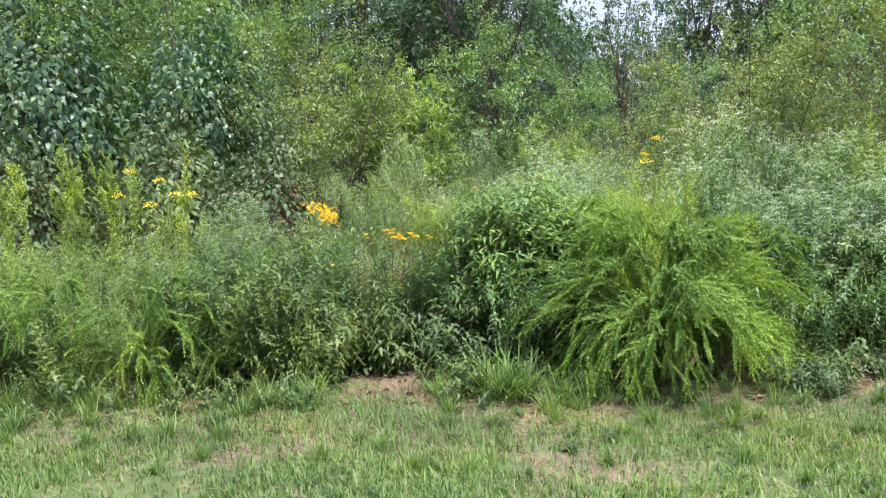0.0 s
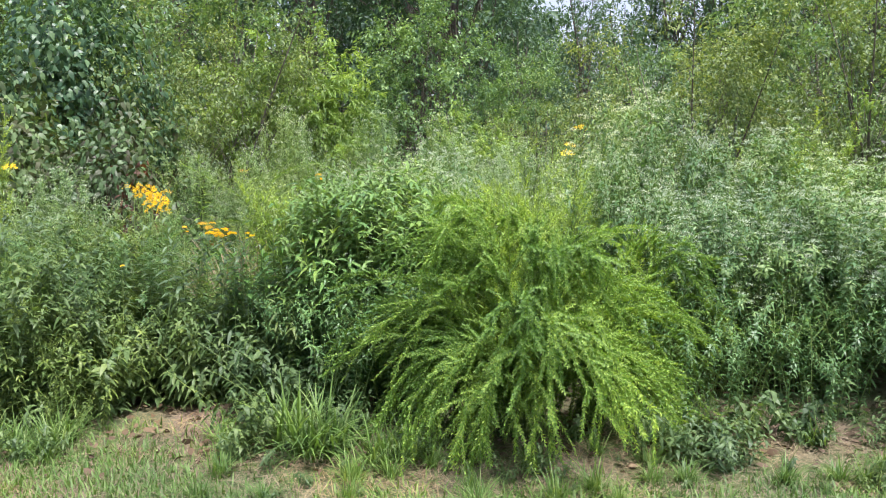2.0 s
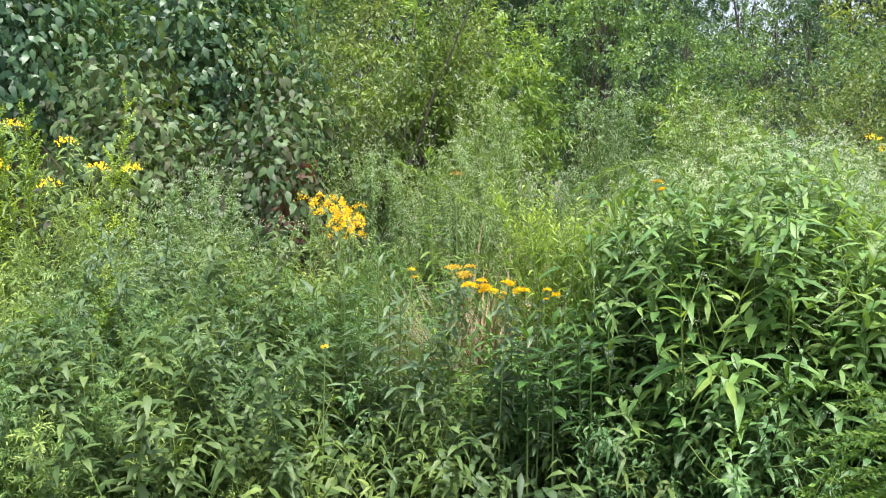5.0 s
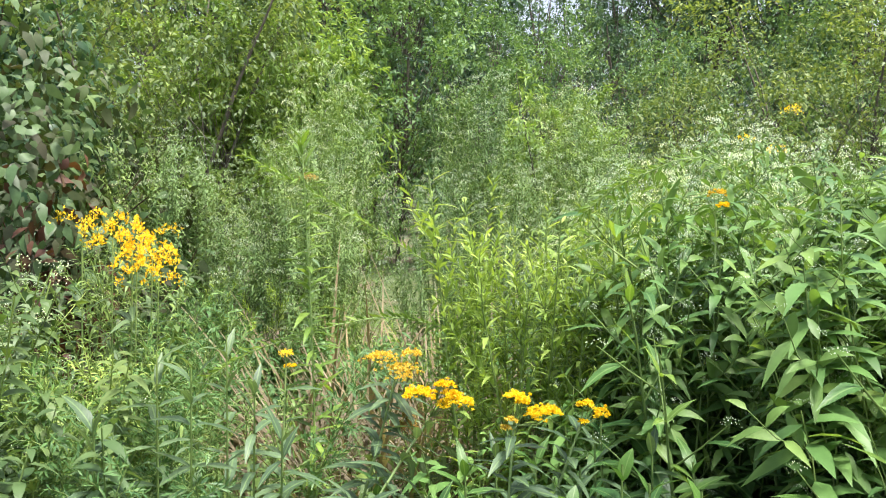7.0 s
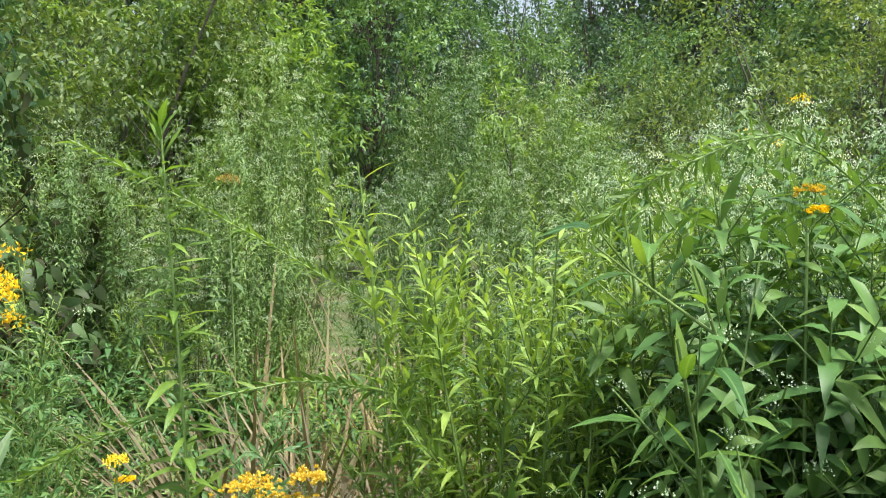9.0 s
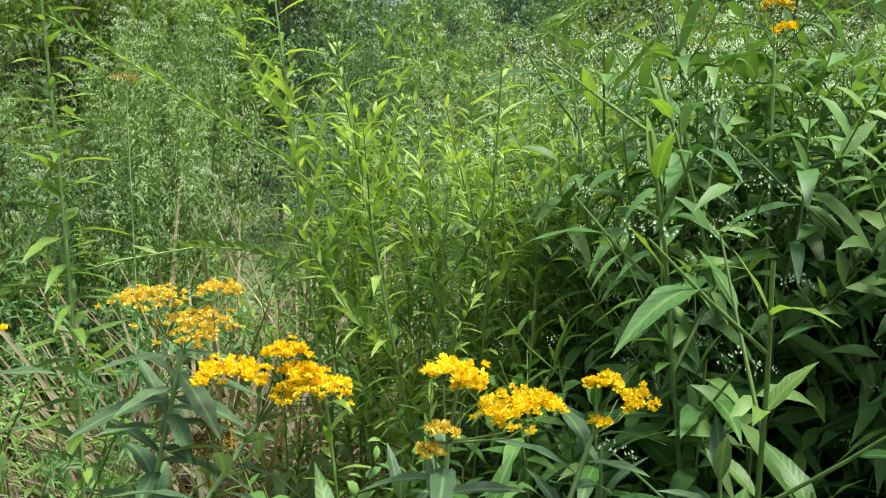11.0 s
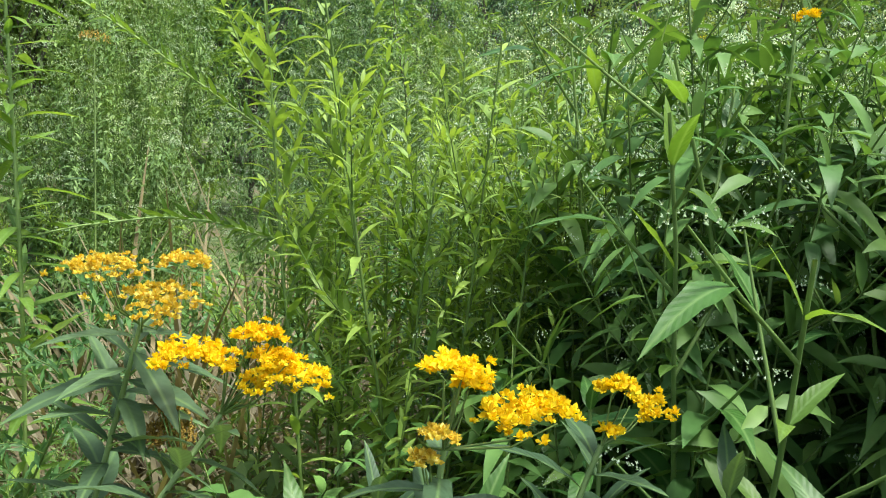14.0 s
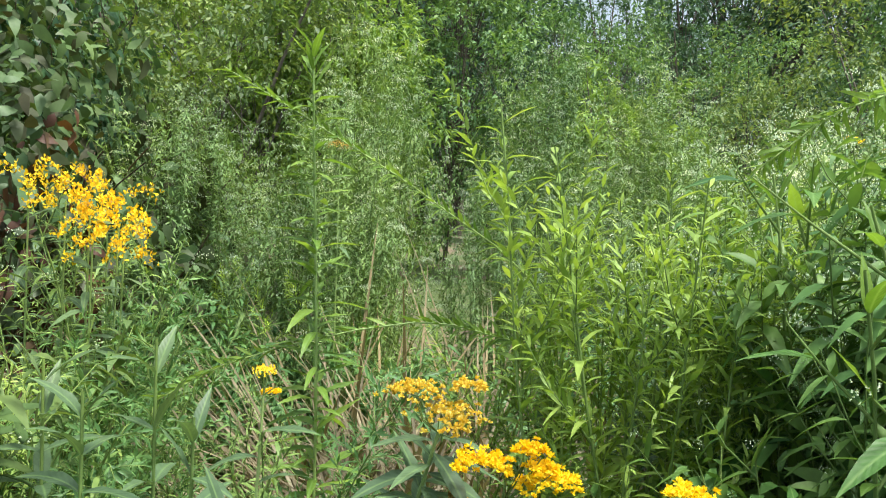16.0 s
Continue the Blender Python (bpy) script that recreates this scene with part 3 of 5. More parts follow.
def willow_weed(seed, h=1.55):
    """A few upright stems close set with narrow leaves, tipped with leafy sprigs."""
    rng = np.random.RandomState(seed)
    sts, lf = [], Geo()
    lance = blade(4, 0.7, 1.1, 0.25, 0.17)
    for k in range(3):
        st = Geo()
        sts.append(st)
        p = arc((rng.normal(0, 0.08), rng.normal(0, 0.08), -0.03), h * rng.uniform(0.82, 1.0), rng.rand() * 6.28, 0.03, 0.06 * rng.rand(), 0.02, 11, 0.02, rng)
        tube(st, p, 0.0045, 0.0015, 5)
        scatter_leaves(lf, p, rng, 40, 0.12, 0.55, lance, 0.2, False, 0.35, 0.45)
        for b in range(6):
            q, w, t = round_stem(p, np.array([rng.uniform(0.55, 0.96)]), np.array([rng.rand() * 6.28]), np.array([1.0]))
            bl = rng.uniform(0.1, 0.26)
            bp = np.array([q[0], q[0] + w[0] * bl * 0.5, q[0] + w[0] * bl + UP * bl * 0.2])
            tube(st, bp, 0.0018, 0.0008, 3)
            scatter_leaves(lf, bp, rng, 110, 0.055, 0.8, lance, 0.05, False, 0.2, 0.3)
    return merged("slender yellow-green weed with narrow pointed leaves and leafy sprigs", "wildflower", "willow_aster", sts, lf, None, "stem", "willow")


def lush_weed(seed, h=1.2, mat="weed", L=0.1):
    """Upright leafy stems with shaped pointed leaves from the ground to the tip."""
    rng = np.random.RandomState(seed)
    sts, lf = [], Geo()
    shape = blade(4, 0.7, 1.15, 0.22, 0.3)
    for k in range(4):
        st = Geo()
        sts.append(st)
        p = arc((rng.normal(0, 0.06), rng.normal(0, 0.06), -0.03), h * rng.uniform(0.72, 1.0), rng.rand() * 6.28, 0.08, 0.2 * rng.rand(), 0.04, 9, 0.03, rng)
        tube(st, p, 0.0045, 0.0018, 4)
        scatter_leaves(lf, p, rng, 58, L, 0.3, shape, 0.06, True, 0.45, 0.3)
        for b in range(5):
            q, w, t = round_stem(p, np.array([rng.uniform(0.35, 0.92)]), np.array([rng.rand() * 6.28]), np.array([0.75]))
            bl = rng.uniform(0.1, 0.22)
            bp = np.array([q[0], q[0] + w[0] * bl * 0.5, q[0] + w[0] * bl + UP * bl * 0.1])
            tube(st, bp, 0.002, 0.001, 3)
            scatter_leaves(lf, bp, rng, 75, L * 0.75, 0.5, shape, 0.1, True, 0.4, 0.4)
    return merged("leafy green weed with pointed leaves from ground to tip", "weed", "leafy_weed", sts, lf, None, "stem", mat)


def fern_weed(seed, h=1.35, mat="snakeroot"):
    """Arching stems with feather-like sprigs of fine dark leaves on both sides."""
    rng = np.random.RandomState(seed)
    sts, lf = [], Geo()
    for k in range(4):
        st = Geo()
        sts.append(st)
        p = arc((rng.normal(0, 0.05), rng.normal(0, 0.05), -0.03), h * rng.uniform(0.85, 1.1), rng.rand() * 6.28, 0.15, 0.35 * rng.rand(), 0.12, 11, 0.02, rng)
        tube(st, p, 0.004, 0.0012, 4)
        for b in range(46):
            f = 0.2 + 0.78 * b / 45
            q, w, t = round_stem(p, np.array([f]), np.array([b * 2.4]), np.array([0.55]))
            bl = 0.19 * (1.15 - f) * rng.uniform(0.8, 1.2) + 0.03
            bp = np.array([q[0], q[0] + w[0] * bl * 0.5 + UP * 0.01, q[0] + w[0] * bl])
            tube(st, bp, 0.0013, 0.0006, 3)
            scatter_leaves(lf, bp, rng, 210, 0.034, 0.75, diamond(0.2, 0.2, 0.5), 0.05, False, 0.1, 0.35)
    return merged("arching weed with fine feather-like %s green leaves" % ("dark" if mat == "snakeroot" else "light"), "weed", "feathery_weed", sts, lf, None, "stem", mat)


def woody(name, label, category, seed, h, r, base, nleaf, L, mat, clumps=46, stems=3, flat=1.0, sig=0.2, tm=None, rad=0.05):
    """A shrub or tree: stems, limbs to the clumps of a ragged crown, and its leaves."""
    rng = np.random.RandomState(seed)
    tr, lb, cr = [], Geo(), Geo()
    d = unit(rng.normal(0, 1, (clumps, 3)))
    f = rng.uniform(0.08, 1.0, clumps) ** 0.5
    mid, half = (h + base) / 2, (h - base) / 2
    c = np.stack([d[:, 0] * r * f, d[:, 1] * r * f * flat, mid + d[:, 2] * half * f], 1)
    c += rng.normal(0, 0.1 * r, c.shape)
    tops = []
    for k in range(stems):
        p = arc((rng.normal(0, 0.04 * stems), rng.normal(0, 0.04 * stems), -0.1), h * rng.uniform(0.8, 0.95), rng.rand() * 6.28, 0.06 * stems, 0.05, 0.0, 9, 0.04, rng)
        g = Geo()
        tube(g, p, rad, rad * 0.2, 7)
        tr.append(g)
        tops.append(p)
    for q in c:
        p = tops[rng.randint(stems)]
        s = np.clip((q[2] / h) * rng.uniform(0.45, 0.75), 0.05, 0.9)
        a, _ = along(p, np.array([s]))
        tube(lb, [a[0], a[0] * 0.5 + q * 0.5 + UP * 0.08 * r, q], rad * 0.22, rad * 0.04, 4)
    twigs, on = nleaf // (clumps * 14), 14
    sg = sig * 0.8 * r * rng.uniform(0.6, 1.35, clumps)
    tw = unit(rng.normal(0, 1, (clumps, twigs, 3)) + unit(c - np.array([0, 0, mid]))[:, None] * 0.9 + UP * 0.25)
    foot = c[:, None] + rng.normal(0, 0.55, tw.shape) * sg[:, None, None]
    run = (np.linspace(0.1, 1, on) * 1.7)[None, None, :, None] * sg[:, None, None, None] * rng.uniform(0.5, 1.2, (clumps, twigs, 1, 1))
    pos = (foot[:, :, None] + tw[:, :, None] * run + rng.normal(0, 0.02 * r, (clumps, twigs, on, 3))).reshape(-1, 3)
    way = np.repeat(tw.reshape(-1, 3), on, 0) * 0.7 + rng.normal(0, 0.75, pos.shape) - UP * 0.3
    keep = pos[:, 2] > 0.05
    pos, way = pos[keep], way[keep]
    leaves(cr, tm or diamond(0.5, 0.3), pos, way, L * rng.uniform(0.6, 1.3, len(pos)), 0.25, up=unit(rng.normal(0, 0.35, pos.shape) + UP))
    ob = thing(name, label, category)
    for g in tr:
        part("trunk", g, M["bark"], ob, smooth=True)
    part("branchwork", lb, M["bark"], ob, smooth=True, kind="stuff")
    part("crown", cr, M[mat], ob, kind="stuff")
    return ob


def mound(name, label, category, seed, rx, ry, h, n, L, mat, tm, flower=0):
    """Leaves of a rambling plant lapping over one another on a heap of canes."""
    rng = np.random.RandomState(seed)
    st, lf = Geo(), Geo()
    th, ph = rng.rand(n) * 6.283, np.arccos(rng.rand(n))
    d = np.stack([np.sin(ph) * np.cos(th), np.sin(ph) * np.sin(th), np.cos(ph)], 1)
    bump = np.array([1 + 0.3 * noise.noise(Vector(q * 2.3) + Vector((seed, 0, 0))) + 0.15 * noise.noise(Vector(q * 6)) for q in d])
    k = (bump * rng.uniform(0.72, 1.03, n))[:, None]
    pos = d * k * np.array([rx, ry, h])
    nrm = unit(d / np.array([rx, ry, h]))
    way = unit(nrm * 0.35 - UP * rng.uniform(0.1, 1.0, n)[:, None] + rng.normal(0, 0.45, (n, 3)))
    leaves(lf, tm, pos, way, L * rng.uniform(0.6, 1.25, n), 0.2, up=unit(nrm + rng.normal(0, 0.3, (n, 3))))
    for _ in range(40):
        a = rng.rand() * 6.28
        p = arc((rng.normal(0, rx * 0.3), rng.normal(0, ry * 0.3), 0), h * rng.uniform(0.7, 1.05), a, 0.15, 0.45 * rx / h * rng.rand(), 0.3, 12, 0.05, rng)
        tube(st, p, 0.008, 0.003, 4)
    ob = thing(name, label, category)
    part("cane_growth", st, M["brownstem"], ob, smooth=True, kind="stuff")
    part("foliage", lf, M[mat], ob, kind="stuff")
    return ob


def place(protos, spots, rng, lo=0.85, hi=1.15, group=""):
    """Copies of the prototypes, turned and sized at random, at the spots."""
    for i, (x, y, s) in enumerate(spots):
        ob = protos[rng.randint(len(protos))]
        if -0.98 < x < -0.1 and 4.9 < y < 6.56:
            continue  # trodden
        m = pose(x, y, 0, rng.normal(0, 3), rng.normal(0, 3), rng.rand() * 360) @ Matrix.Scale(s * rng.uniform(lo, hi), 4)
        c = copy_thing(ob, m)
        if group:
            c["group"] = group


def patch(rng, n, x0, x1, y0, y1, s0=1.0, s1=1.0, gap=0.0):
    """n spots in a rectangle, of sizes s0 at its front to s1 at its back."""
    out = []
    for _ in range(n * 12):
        if len(out) >= n:
            break
        x, y = rng.uniform(x0, x1), rng.uniform(y0, y1)
        if gap and any((x - a) ** 2 + (y - b) ** 2 < gap * gap for a, b, _s in out):
            continue
        out.append((x, y, s0 + (s1 - s0) * (y - y0) / max(y1 - y0, 1e-6)))
    return out


def drop(protos):
    for ob in protos:
        for o in (*ob.children_recursive, ob):
            bpy.data.objects.remove(o)


def spire(seed, h=1.9):
    """One tall upright stem, thickly set with short narrow leaves that shrink to a spike."""
    rng = np.random.RandomState(seed)
    sts, lf = [], Geo()
    for k in range(2):
        st = Geo()
        sts.append(st)
        p = arc((rng.normal(0, 0.06), rng.normal(0, 0.06), -0.03), h * rng.uniform(0.8, 1.0), rng.rand() * 6.28, 0.04, 0.1 * rng.rand(), 0.02, 11, 0.02, rng)
        tube(st, p, 0.006, 0.002)
        scatter_leaves(lf, p, rng, 110, 0.12, 0.55, NARROW, 0.15, False, 0.35, 0.7)
        for b in range(16):
            s = rng.uniform(0.62, 0.99)
            q, w, _ = round_stem(p, np.array([s]), np.array([rng.rand() * 6.28]), np.array([1.0]))
            bl = rng.uniform(0.08, 0.2) * (1.6 - s)
            bp = np.array([q[0], q[0] + w[0] * bl * 0.6, q[0] + w[0] * bl])
            tube(st, bp, 0.002, 0.001, 3)
            scatter_leaves(lf, bp, rng, 170, 0.03, 0.7, TINY, 0.05, False, 0.1, 0.3)
    return merged("tall light green goldenrod spike not yet in flower", "wildflower", "tall_goldenrod", sts, lf, None, "stem", "fennel")


def stilt_weed(seed, h=0.85):
    """Thin sprawling stems with small pointed light green leaves."""
    rng = np.random.RandomState(seed)
    st, lf = Geo(), Geo()
    for k in range(9):
        p = arc((rng.normal(0, 0.1), rng.normal(0, 0.1), -0.02), h * rng.uniform(0.55, 1), rng.rand() * 6.28, 0.15, 0.35 * rng.rand(), 0.12, 8, 0.05, rng)
        tube(st, p, 0.0025, 0.001, 3)
        scatter_leaves(lf, p, rng, 42, 0.095, 0.35, NARROW if k % 2 else LANCE, 0.2, False, 0.5, 0.35, 0.6)
    return merged("sprawling light green weed with small pointed leaves", "weed", "stilt_weed", st, lf, None, "stem", "stilt")


# ---- plants of the near thicket, leaf by leaf ----


def leaf_mesh(name, mat, seg, a, b, width, fold, droop, teeth=0.0, twist=0.0):
    v, f = blade(seg, a, b, fold, width, teeth)
    v[:, 2] -= droop * v[:, 1] ** 2
    v[:, 2] += twist * v[:, 0] * v[:, 1] + 0.012 * np.sin(v[:, 1] * 16 + np.sign(v[:, 0]) * 1.3) * (np.abs(v[:, 0]) > 0.01)
    g = Geo()
    g.add(v, f)
    return g.mesh(name, M[mat], True)


BIG = [leaf_mesh("leaf", "hero", 9, 0.75, 1.2, 0.23 + 0.03 * k, 0.22, 0.25 + 0.22 * k, 0.07, 0.5 * (k - 1)) for k in range(3)]
GREY = [leaf_mesh("leaf", "herogold", 9, 0.8, 1.1, 0.22 + 0.02 * k, 0.25, 0.2 + 0.2 * k, 0.06, 0.4 * (k - 1)) for k in range(3)]
WIDE = [leaf_mesh("leaf", "hero", 11, 0.7, 0.95, 0.44 + 0.04 * k, 0.2, 0.2 + 0.2 * k, 0.05, 0.4 * (k - 1)) for k in range(2)]
YOUNG = [leaf_mesh("leaf", "herolight", 7, 0.75, 1.15, 0.2 + 0.02 * k, 0.22, 0.15 + 0.2 * k, 0.04, 0.5 * (k - 1)) for k in range(3)]
LITE = [leaf_mesh("leaf", "herolight", 7, 0.7, 1.1, 0.15 + 0.02 * k, 0.25, 0.1 + 0.18 * k, 0.0, 0.5 * (k - 1)) for k in range(3)]


def stalk(ob, pts, n, L, meshes, rng, s0=0.15, s1=0.99, opposite=True, elev=0.35, taper=0.4, r0=0.005, r1=0.002, mat="stem", jitter=0.25, tip=0):
    """A stem under ob, with n leaves on it as parts of their own."""
    st = Geo()
    pts = np.asarray(pts, float)
    if len(pts) < 8:
        k = np.linspace(0, len(pts) - 1, 15)
        d = np.gradient(pts, axis=0)
        i = np.minimum(k.astype(int), len(pts) - 2)
        u = (k - i)[:, None]
        pts = (2 * u ** 3 - 3 * u ** 2 + 1) * pts[i] + (u ** 3 - 2 * u ** 2 + u) * d[i] + (3 * u ** 2 - 2 * u ** 3) * pts[i + 1] + (u ** 3 - u ** 2) * d[i + 1]
    tube(st, pts, r0, r1, 6)
    part("stem", st, M[mat], ob, smooth=True)
    set_leaves(ob, pts, n, L, meshes, rng, s0, s1, opposite, elev, taper, jitter, tip)
    return pts


def set_leaves(ob, pts, n, L, meshes, rng, s0, s1, opposite, elev, taper, jitter, tip):
    """Leaves under ob along the stem pts, each a part of its own."""
    s = np.linspace(s0, s1, n)
    if opposite:
        s = np.repeat(s[::2], 2)[:n]
    turn = (np.arange(n) // 2 * 1.571 + np.arange(n) % 2 * 3.1416) if opposite else np.arange(n) * 2.4
    e = np.full(n, elev) + rng.normal(0, 0.18, n)
    if tip:
        e[-tip:] = rng.uniform(0.9, 1.25, tip)
    p, w, t = round_stem(pts, s, turn + rng.normal(0, jitter, n) + rng.rand() * 6, e)
    w = unit(w)
    z0 = unit(t + UP * 0.8)
    x = unit(np.cross(w, z0))
    z = np.cross(x, w)
    size = L * (1 - taper * s) * rng.uniform(0.8, 1.15, n)
    for i in range(n):
        lf = new("leaf", meshes[rng.randint(len(meshes))])
        lf.parent = ob
        m = Matrix.Identity(4)
        for c, vec in enumerate((x[i], w[i], z[i])):
            m.col[c][:3] = vec * size[i]
        m.col[3][:3] = p[i]
        lf.matrix_local = m


def pompoms(geo, at, r, n, size, rng):
    """A broken row of small domed tufts of petals."""
    k = max(12, int(n * 1.15))
    turn = rng.rand() * 3.14
    u, v = rng.uniform(-1, 1, k) * r, rng.normal(0, 0.42, k) * r
    c = np.stack([np.cos(turn) * u - np.sin(turn) * v, np.sin(turn) * u + np.cos(turn) * v, 0.3 * r * (1 - (u / r) ** 2) + rng.normal(0, 0.12 * r, k)], 1) + at
    per = 15
    d = rng.normal(0, 1, (k * per, 3))
    d[:, 2] = np.abs(d[:, 2]) * 1.1 - 0.15
    d = unit(d)
    leaves(geo, diamond(0.55, 0.2, 0.65), np.repeat(c, per, 0), d, np.repeat(rng.uniform(1.1, 1.8, k), per) * size * rng.uniform(0.7, 1.1, k * per), up=unit(rng.normal(0, 1, (k * per, 3))))


def head(ob, at, r, n, size, rng, mat, name="flower_head", flat=0.35, way=UP, foot=None, petals=True):
    g = Geo()
    if mat in ("yellow", "budgold"):
        pompoms(g, np.array(at, float), r, n / 3, size, rng)
    else:
        corymb(g, None, np.array(at, float), np.array(way, float), r, n, size, rng, flat, petals)
    if foot is not None:
        st = Geo()
        a, q = np.array(foot, float), np.array(at, float)
        for k in range(3):
            o = rng.normal(0, r * 0.5, 3) * np.array([1, 1, 0.1])
            tube(st, [a, a * 0.4 + (q + o) * 0.6 - UP * r * 0.3, q + o], 0.0011, 0.0006, 4)
        ob = part("flower_stalk", st, M["stem"], ob, smooth=True)
    return part(name, g, M[mat], ob)


def crownbeard(seed, h=1.4):
    rng = np.random.RandomState(seed)
    ob = thing("crownbeard", "tall weed with large dark green leaves and small white flowers", "wildflower")
    p = arc((0, 0, -0.03), h, rng.rand() * 6.28, 0.06, 0.18 * rng.rand() + 0.03, 0.04, 11, 0.02, rng)
    p = stalk(ob, p, 22, 0.175, BIG, rng, 0.08, 0.78, True, 0.3, 0.3, 0.006, 0.002, "stem", 0.3)
    set_leaves(ob, p, 8, 0.085, YOUNG, rng, 0.72, 1.0, True, 0.5, 0.1, 0.3, 3)
    for k in range(4):
        q, w, _ = round_stem(p, np.array([0.72 + 0.07 * k]), np.array([k * 2.0 + rng.rand()]), np.array([0.7]))
        e = q[0] + w[0] * rng.uniform(0.12, 0.24) + UP * 0.05
        st = Geo()
        tube(st, [q[0], (q[0] + e) / 2 + w[0] * 0.01, e], 0.0025, 0.0012, 5)
        twig = part("twig", st, M["stem"], ob, smooth=True)
        head(twig, e, 0.022, 22, 0.0028, rng, "white", "flower_head", 0.5, UP)
        lf = new("leaf", BIG[rng.randint(3)])
        lf.parent = twig
        lf.matrix_local = look(q[0] * 0.4 + e * 0.6, q[0] * 0.4 + e * 0.6 + w[0] * 0.3 - UP * 0.05) @ pose(0, 0, 0, -90) @ Matrix.Scale(0.09, 4)
    return ob


def near_plants():
    rng = np.random.RandomState(77)
    cb = [crownbeard(300 + k) for k in range(5)]
    place(cb, patch(rng, 26, 0.16, 0.8, 6.45, 7.2, 0.98, 1.16, 0.12) + [(0.14, 6.8, 0.92), (0.2, 6.95, 0.98), (0.05, 7.05, 0.92), (0.1, 7.2, 1.02), (0.22, 7.3, 1.08)], rng, 0.93, 1.07, "large-leaved white-flowered weeds")
    drop(cb)

    def gold(base, path, heads, n=40, label="goldenrod in bloom with yellow flat-topped heads and grey-green leaves"):
        ob = thing("goldenrod", label, "wildflower", "flowering goldenrods close by", pose(*base, 0))
        b = np.array((*base, 0.0))
        pts = [(0, 0, -0.03)] + [np.array(q) - b for q in path]
        pts = stalk(ob, pts, n, 0.12, GREY, rng, 0.4, 0.985, False, 0.3, 0.3, 0.0045, 0.0022, "wand", 0.3)
        for at, r, k, mat in heads:
            at = np.array(at) - b
            head(ob, at, r, k * 3, 0.004 if mat == "yellow" else 0.0036, rng, mat, "seed_head" if mat == "seed" else "flower_head", 0.4, UP, pts[max(2, int(np.argmin([np.linalg.norm(q - at + UP * 0.03) for q in pts])))])
        return ob

    gold((-0.80, 6.72), [(-0.70, 6.75, 0.70), (-0.57, 6.8, 0.92), (-0.43, 6.87, 1.10)],
         [((-0.453, 6.869, 1.146), 0.033, 90, "yellow"), ((-0.381, 6.849, 1.132), 0.035, 95, "yellow"), ((-0.405, 6.845, 1.172), 0.019, 40, "yellow"), ((-0.393, 6.842, 1.153), 0.017, 30, "yellow"),
          ((-0.47, 6.93, 1.06), 0.024, 90, "seed"), ((-0.465, 6.935, 1.085), 0.017, 50, "seed")])
    gold((-0.66, 7.05), [(-0.62, 7.02, 0.6), (-0.53, 6.97, 1.0), (-0.495, 6.945, 1.16)],
         [((-0.525, 6.945, 1.205), 0.035, 70, "budgold"), ((-0.46, 6.95, 1.212), 0.022, 40, "budgold"), ((-0.485, 6.93, 1.18), 0.04, 80, "budgold")])
    gold((-0.33, 6.69), [(-0.325, 6.685, 0.5), (-0.315, 6.68, 0.9), (-0.305, 6.675, 1.14)],
         [((-0.302, 6.673, 1.192), 0.02, 45, "yellow"), ((-0.29, 6.67, 1.183), 0.012, 20, "yellow"), ((-0.25, 6.663, 1.163), 0.030, 80, "yellow"), ((-0.315, 6.66, 1.155), 0.011, 22, "budgold"), ((-0.325, 6.66, 1.14), 0.009, 16, "budgold")])
    gold((-0.33, 6.74), [(-0.31, 6.73, 0.5), (-0.25, 6.715, 0.85), (-0.165, 6.706, 1.12)],
         [((-0.156, 6.705, 1.163), 0.015, 34, "yellow"), ((-0.123, 6.705, 1.145), 0.02, 22, "yellow"), ((-0.16, 6.705, 1.13), 0.009, 10, "yellow")])
    gold((-0.76, 7.2), [(-0.75, 7.2, 0.6), (-0.73, 7.2, 1.13)], [((-0.73, 7.2, 1.165), 0.018, 30, "plume"), ((-0.72, 7.21, 1.13), 0.012, 20, "yellow")], 16)
    gold((-1.0, 6.64), [(-0.99, 6.63, 0.5), (-0.97, 6.6, 0.92)], [((-0.97, 6.6, 0.95), 0.016, 24, "plume")], 14)
    # the large plumes beyond
    for k, (x, y, z) in enumerate(((-1.14, 8.0, 1.31), (-1.17, 8.06, 1.37), (-1.22, 8.0, 1.40), (-1.2, 7.96, 1.34), (-1.29, 8.04, 1.43), (-1.4, 8.1, 1.47))):
        ob = gold((x - 0.06, y + 0.05), [(x - 0.05, y + 0.04, 0.7), (x - 0.02, y, z - 0.06)], [], 14, "goldenrod with arching golden yellow plumes on a leafy stem")
        for j in range(6 if k < 5 else 3):
            g, a = Geo(), j * 2.4 + k
            out = np.array([math.cos(a), math.sin(a), 0.0]) * rng.uniform(0.05, 0.095)
            foot = np.array((0.04, -0.05, z - 0.09 + 0.11 * j / 6))
            p = np.array([foot, foot + out * 0.55 + UP * 0.04, foot + out + UP * rng.uniform(-0.03, 0.03)])
            at, t = along(p, rng.uniform(0.2, 1.0, 34))
            d = unit(rng.normal(0, 1, (68, 3)) + UP * 1.2)
            leaves(g, PETAL, np.repeat(at + rng.normal(0, 0.007, at.shape), 2, 0), d, 0.0125 * rng.uniform(0.6, 1.2, 68), up=unit(rng.normal(0, 1, (68, 3))))
            part("flower_plume", g, M["plume"], ob)
    gold((0.3, 7.02), [(0.3, 7.03, 0.8), (0.289, 7.044, 1.5)], [((0.289, 7.044, 1.56), 0.022, 34, "budgold"), ((0.31, 7.05, 1.53), 0.016, 20, "yellow")], 20)

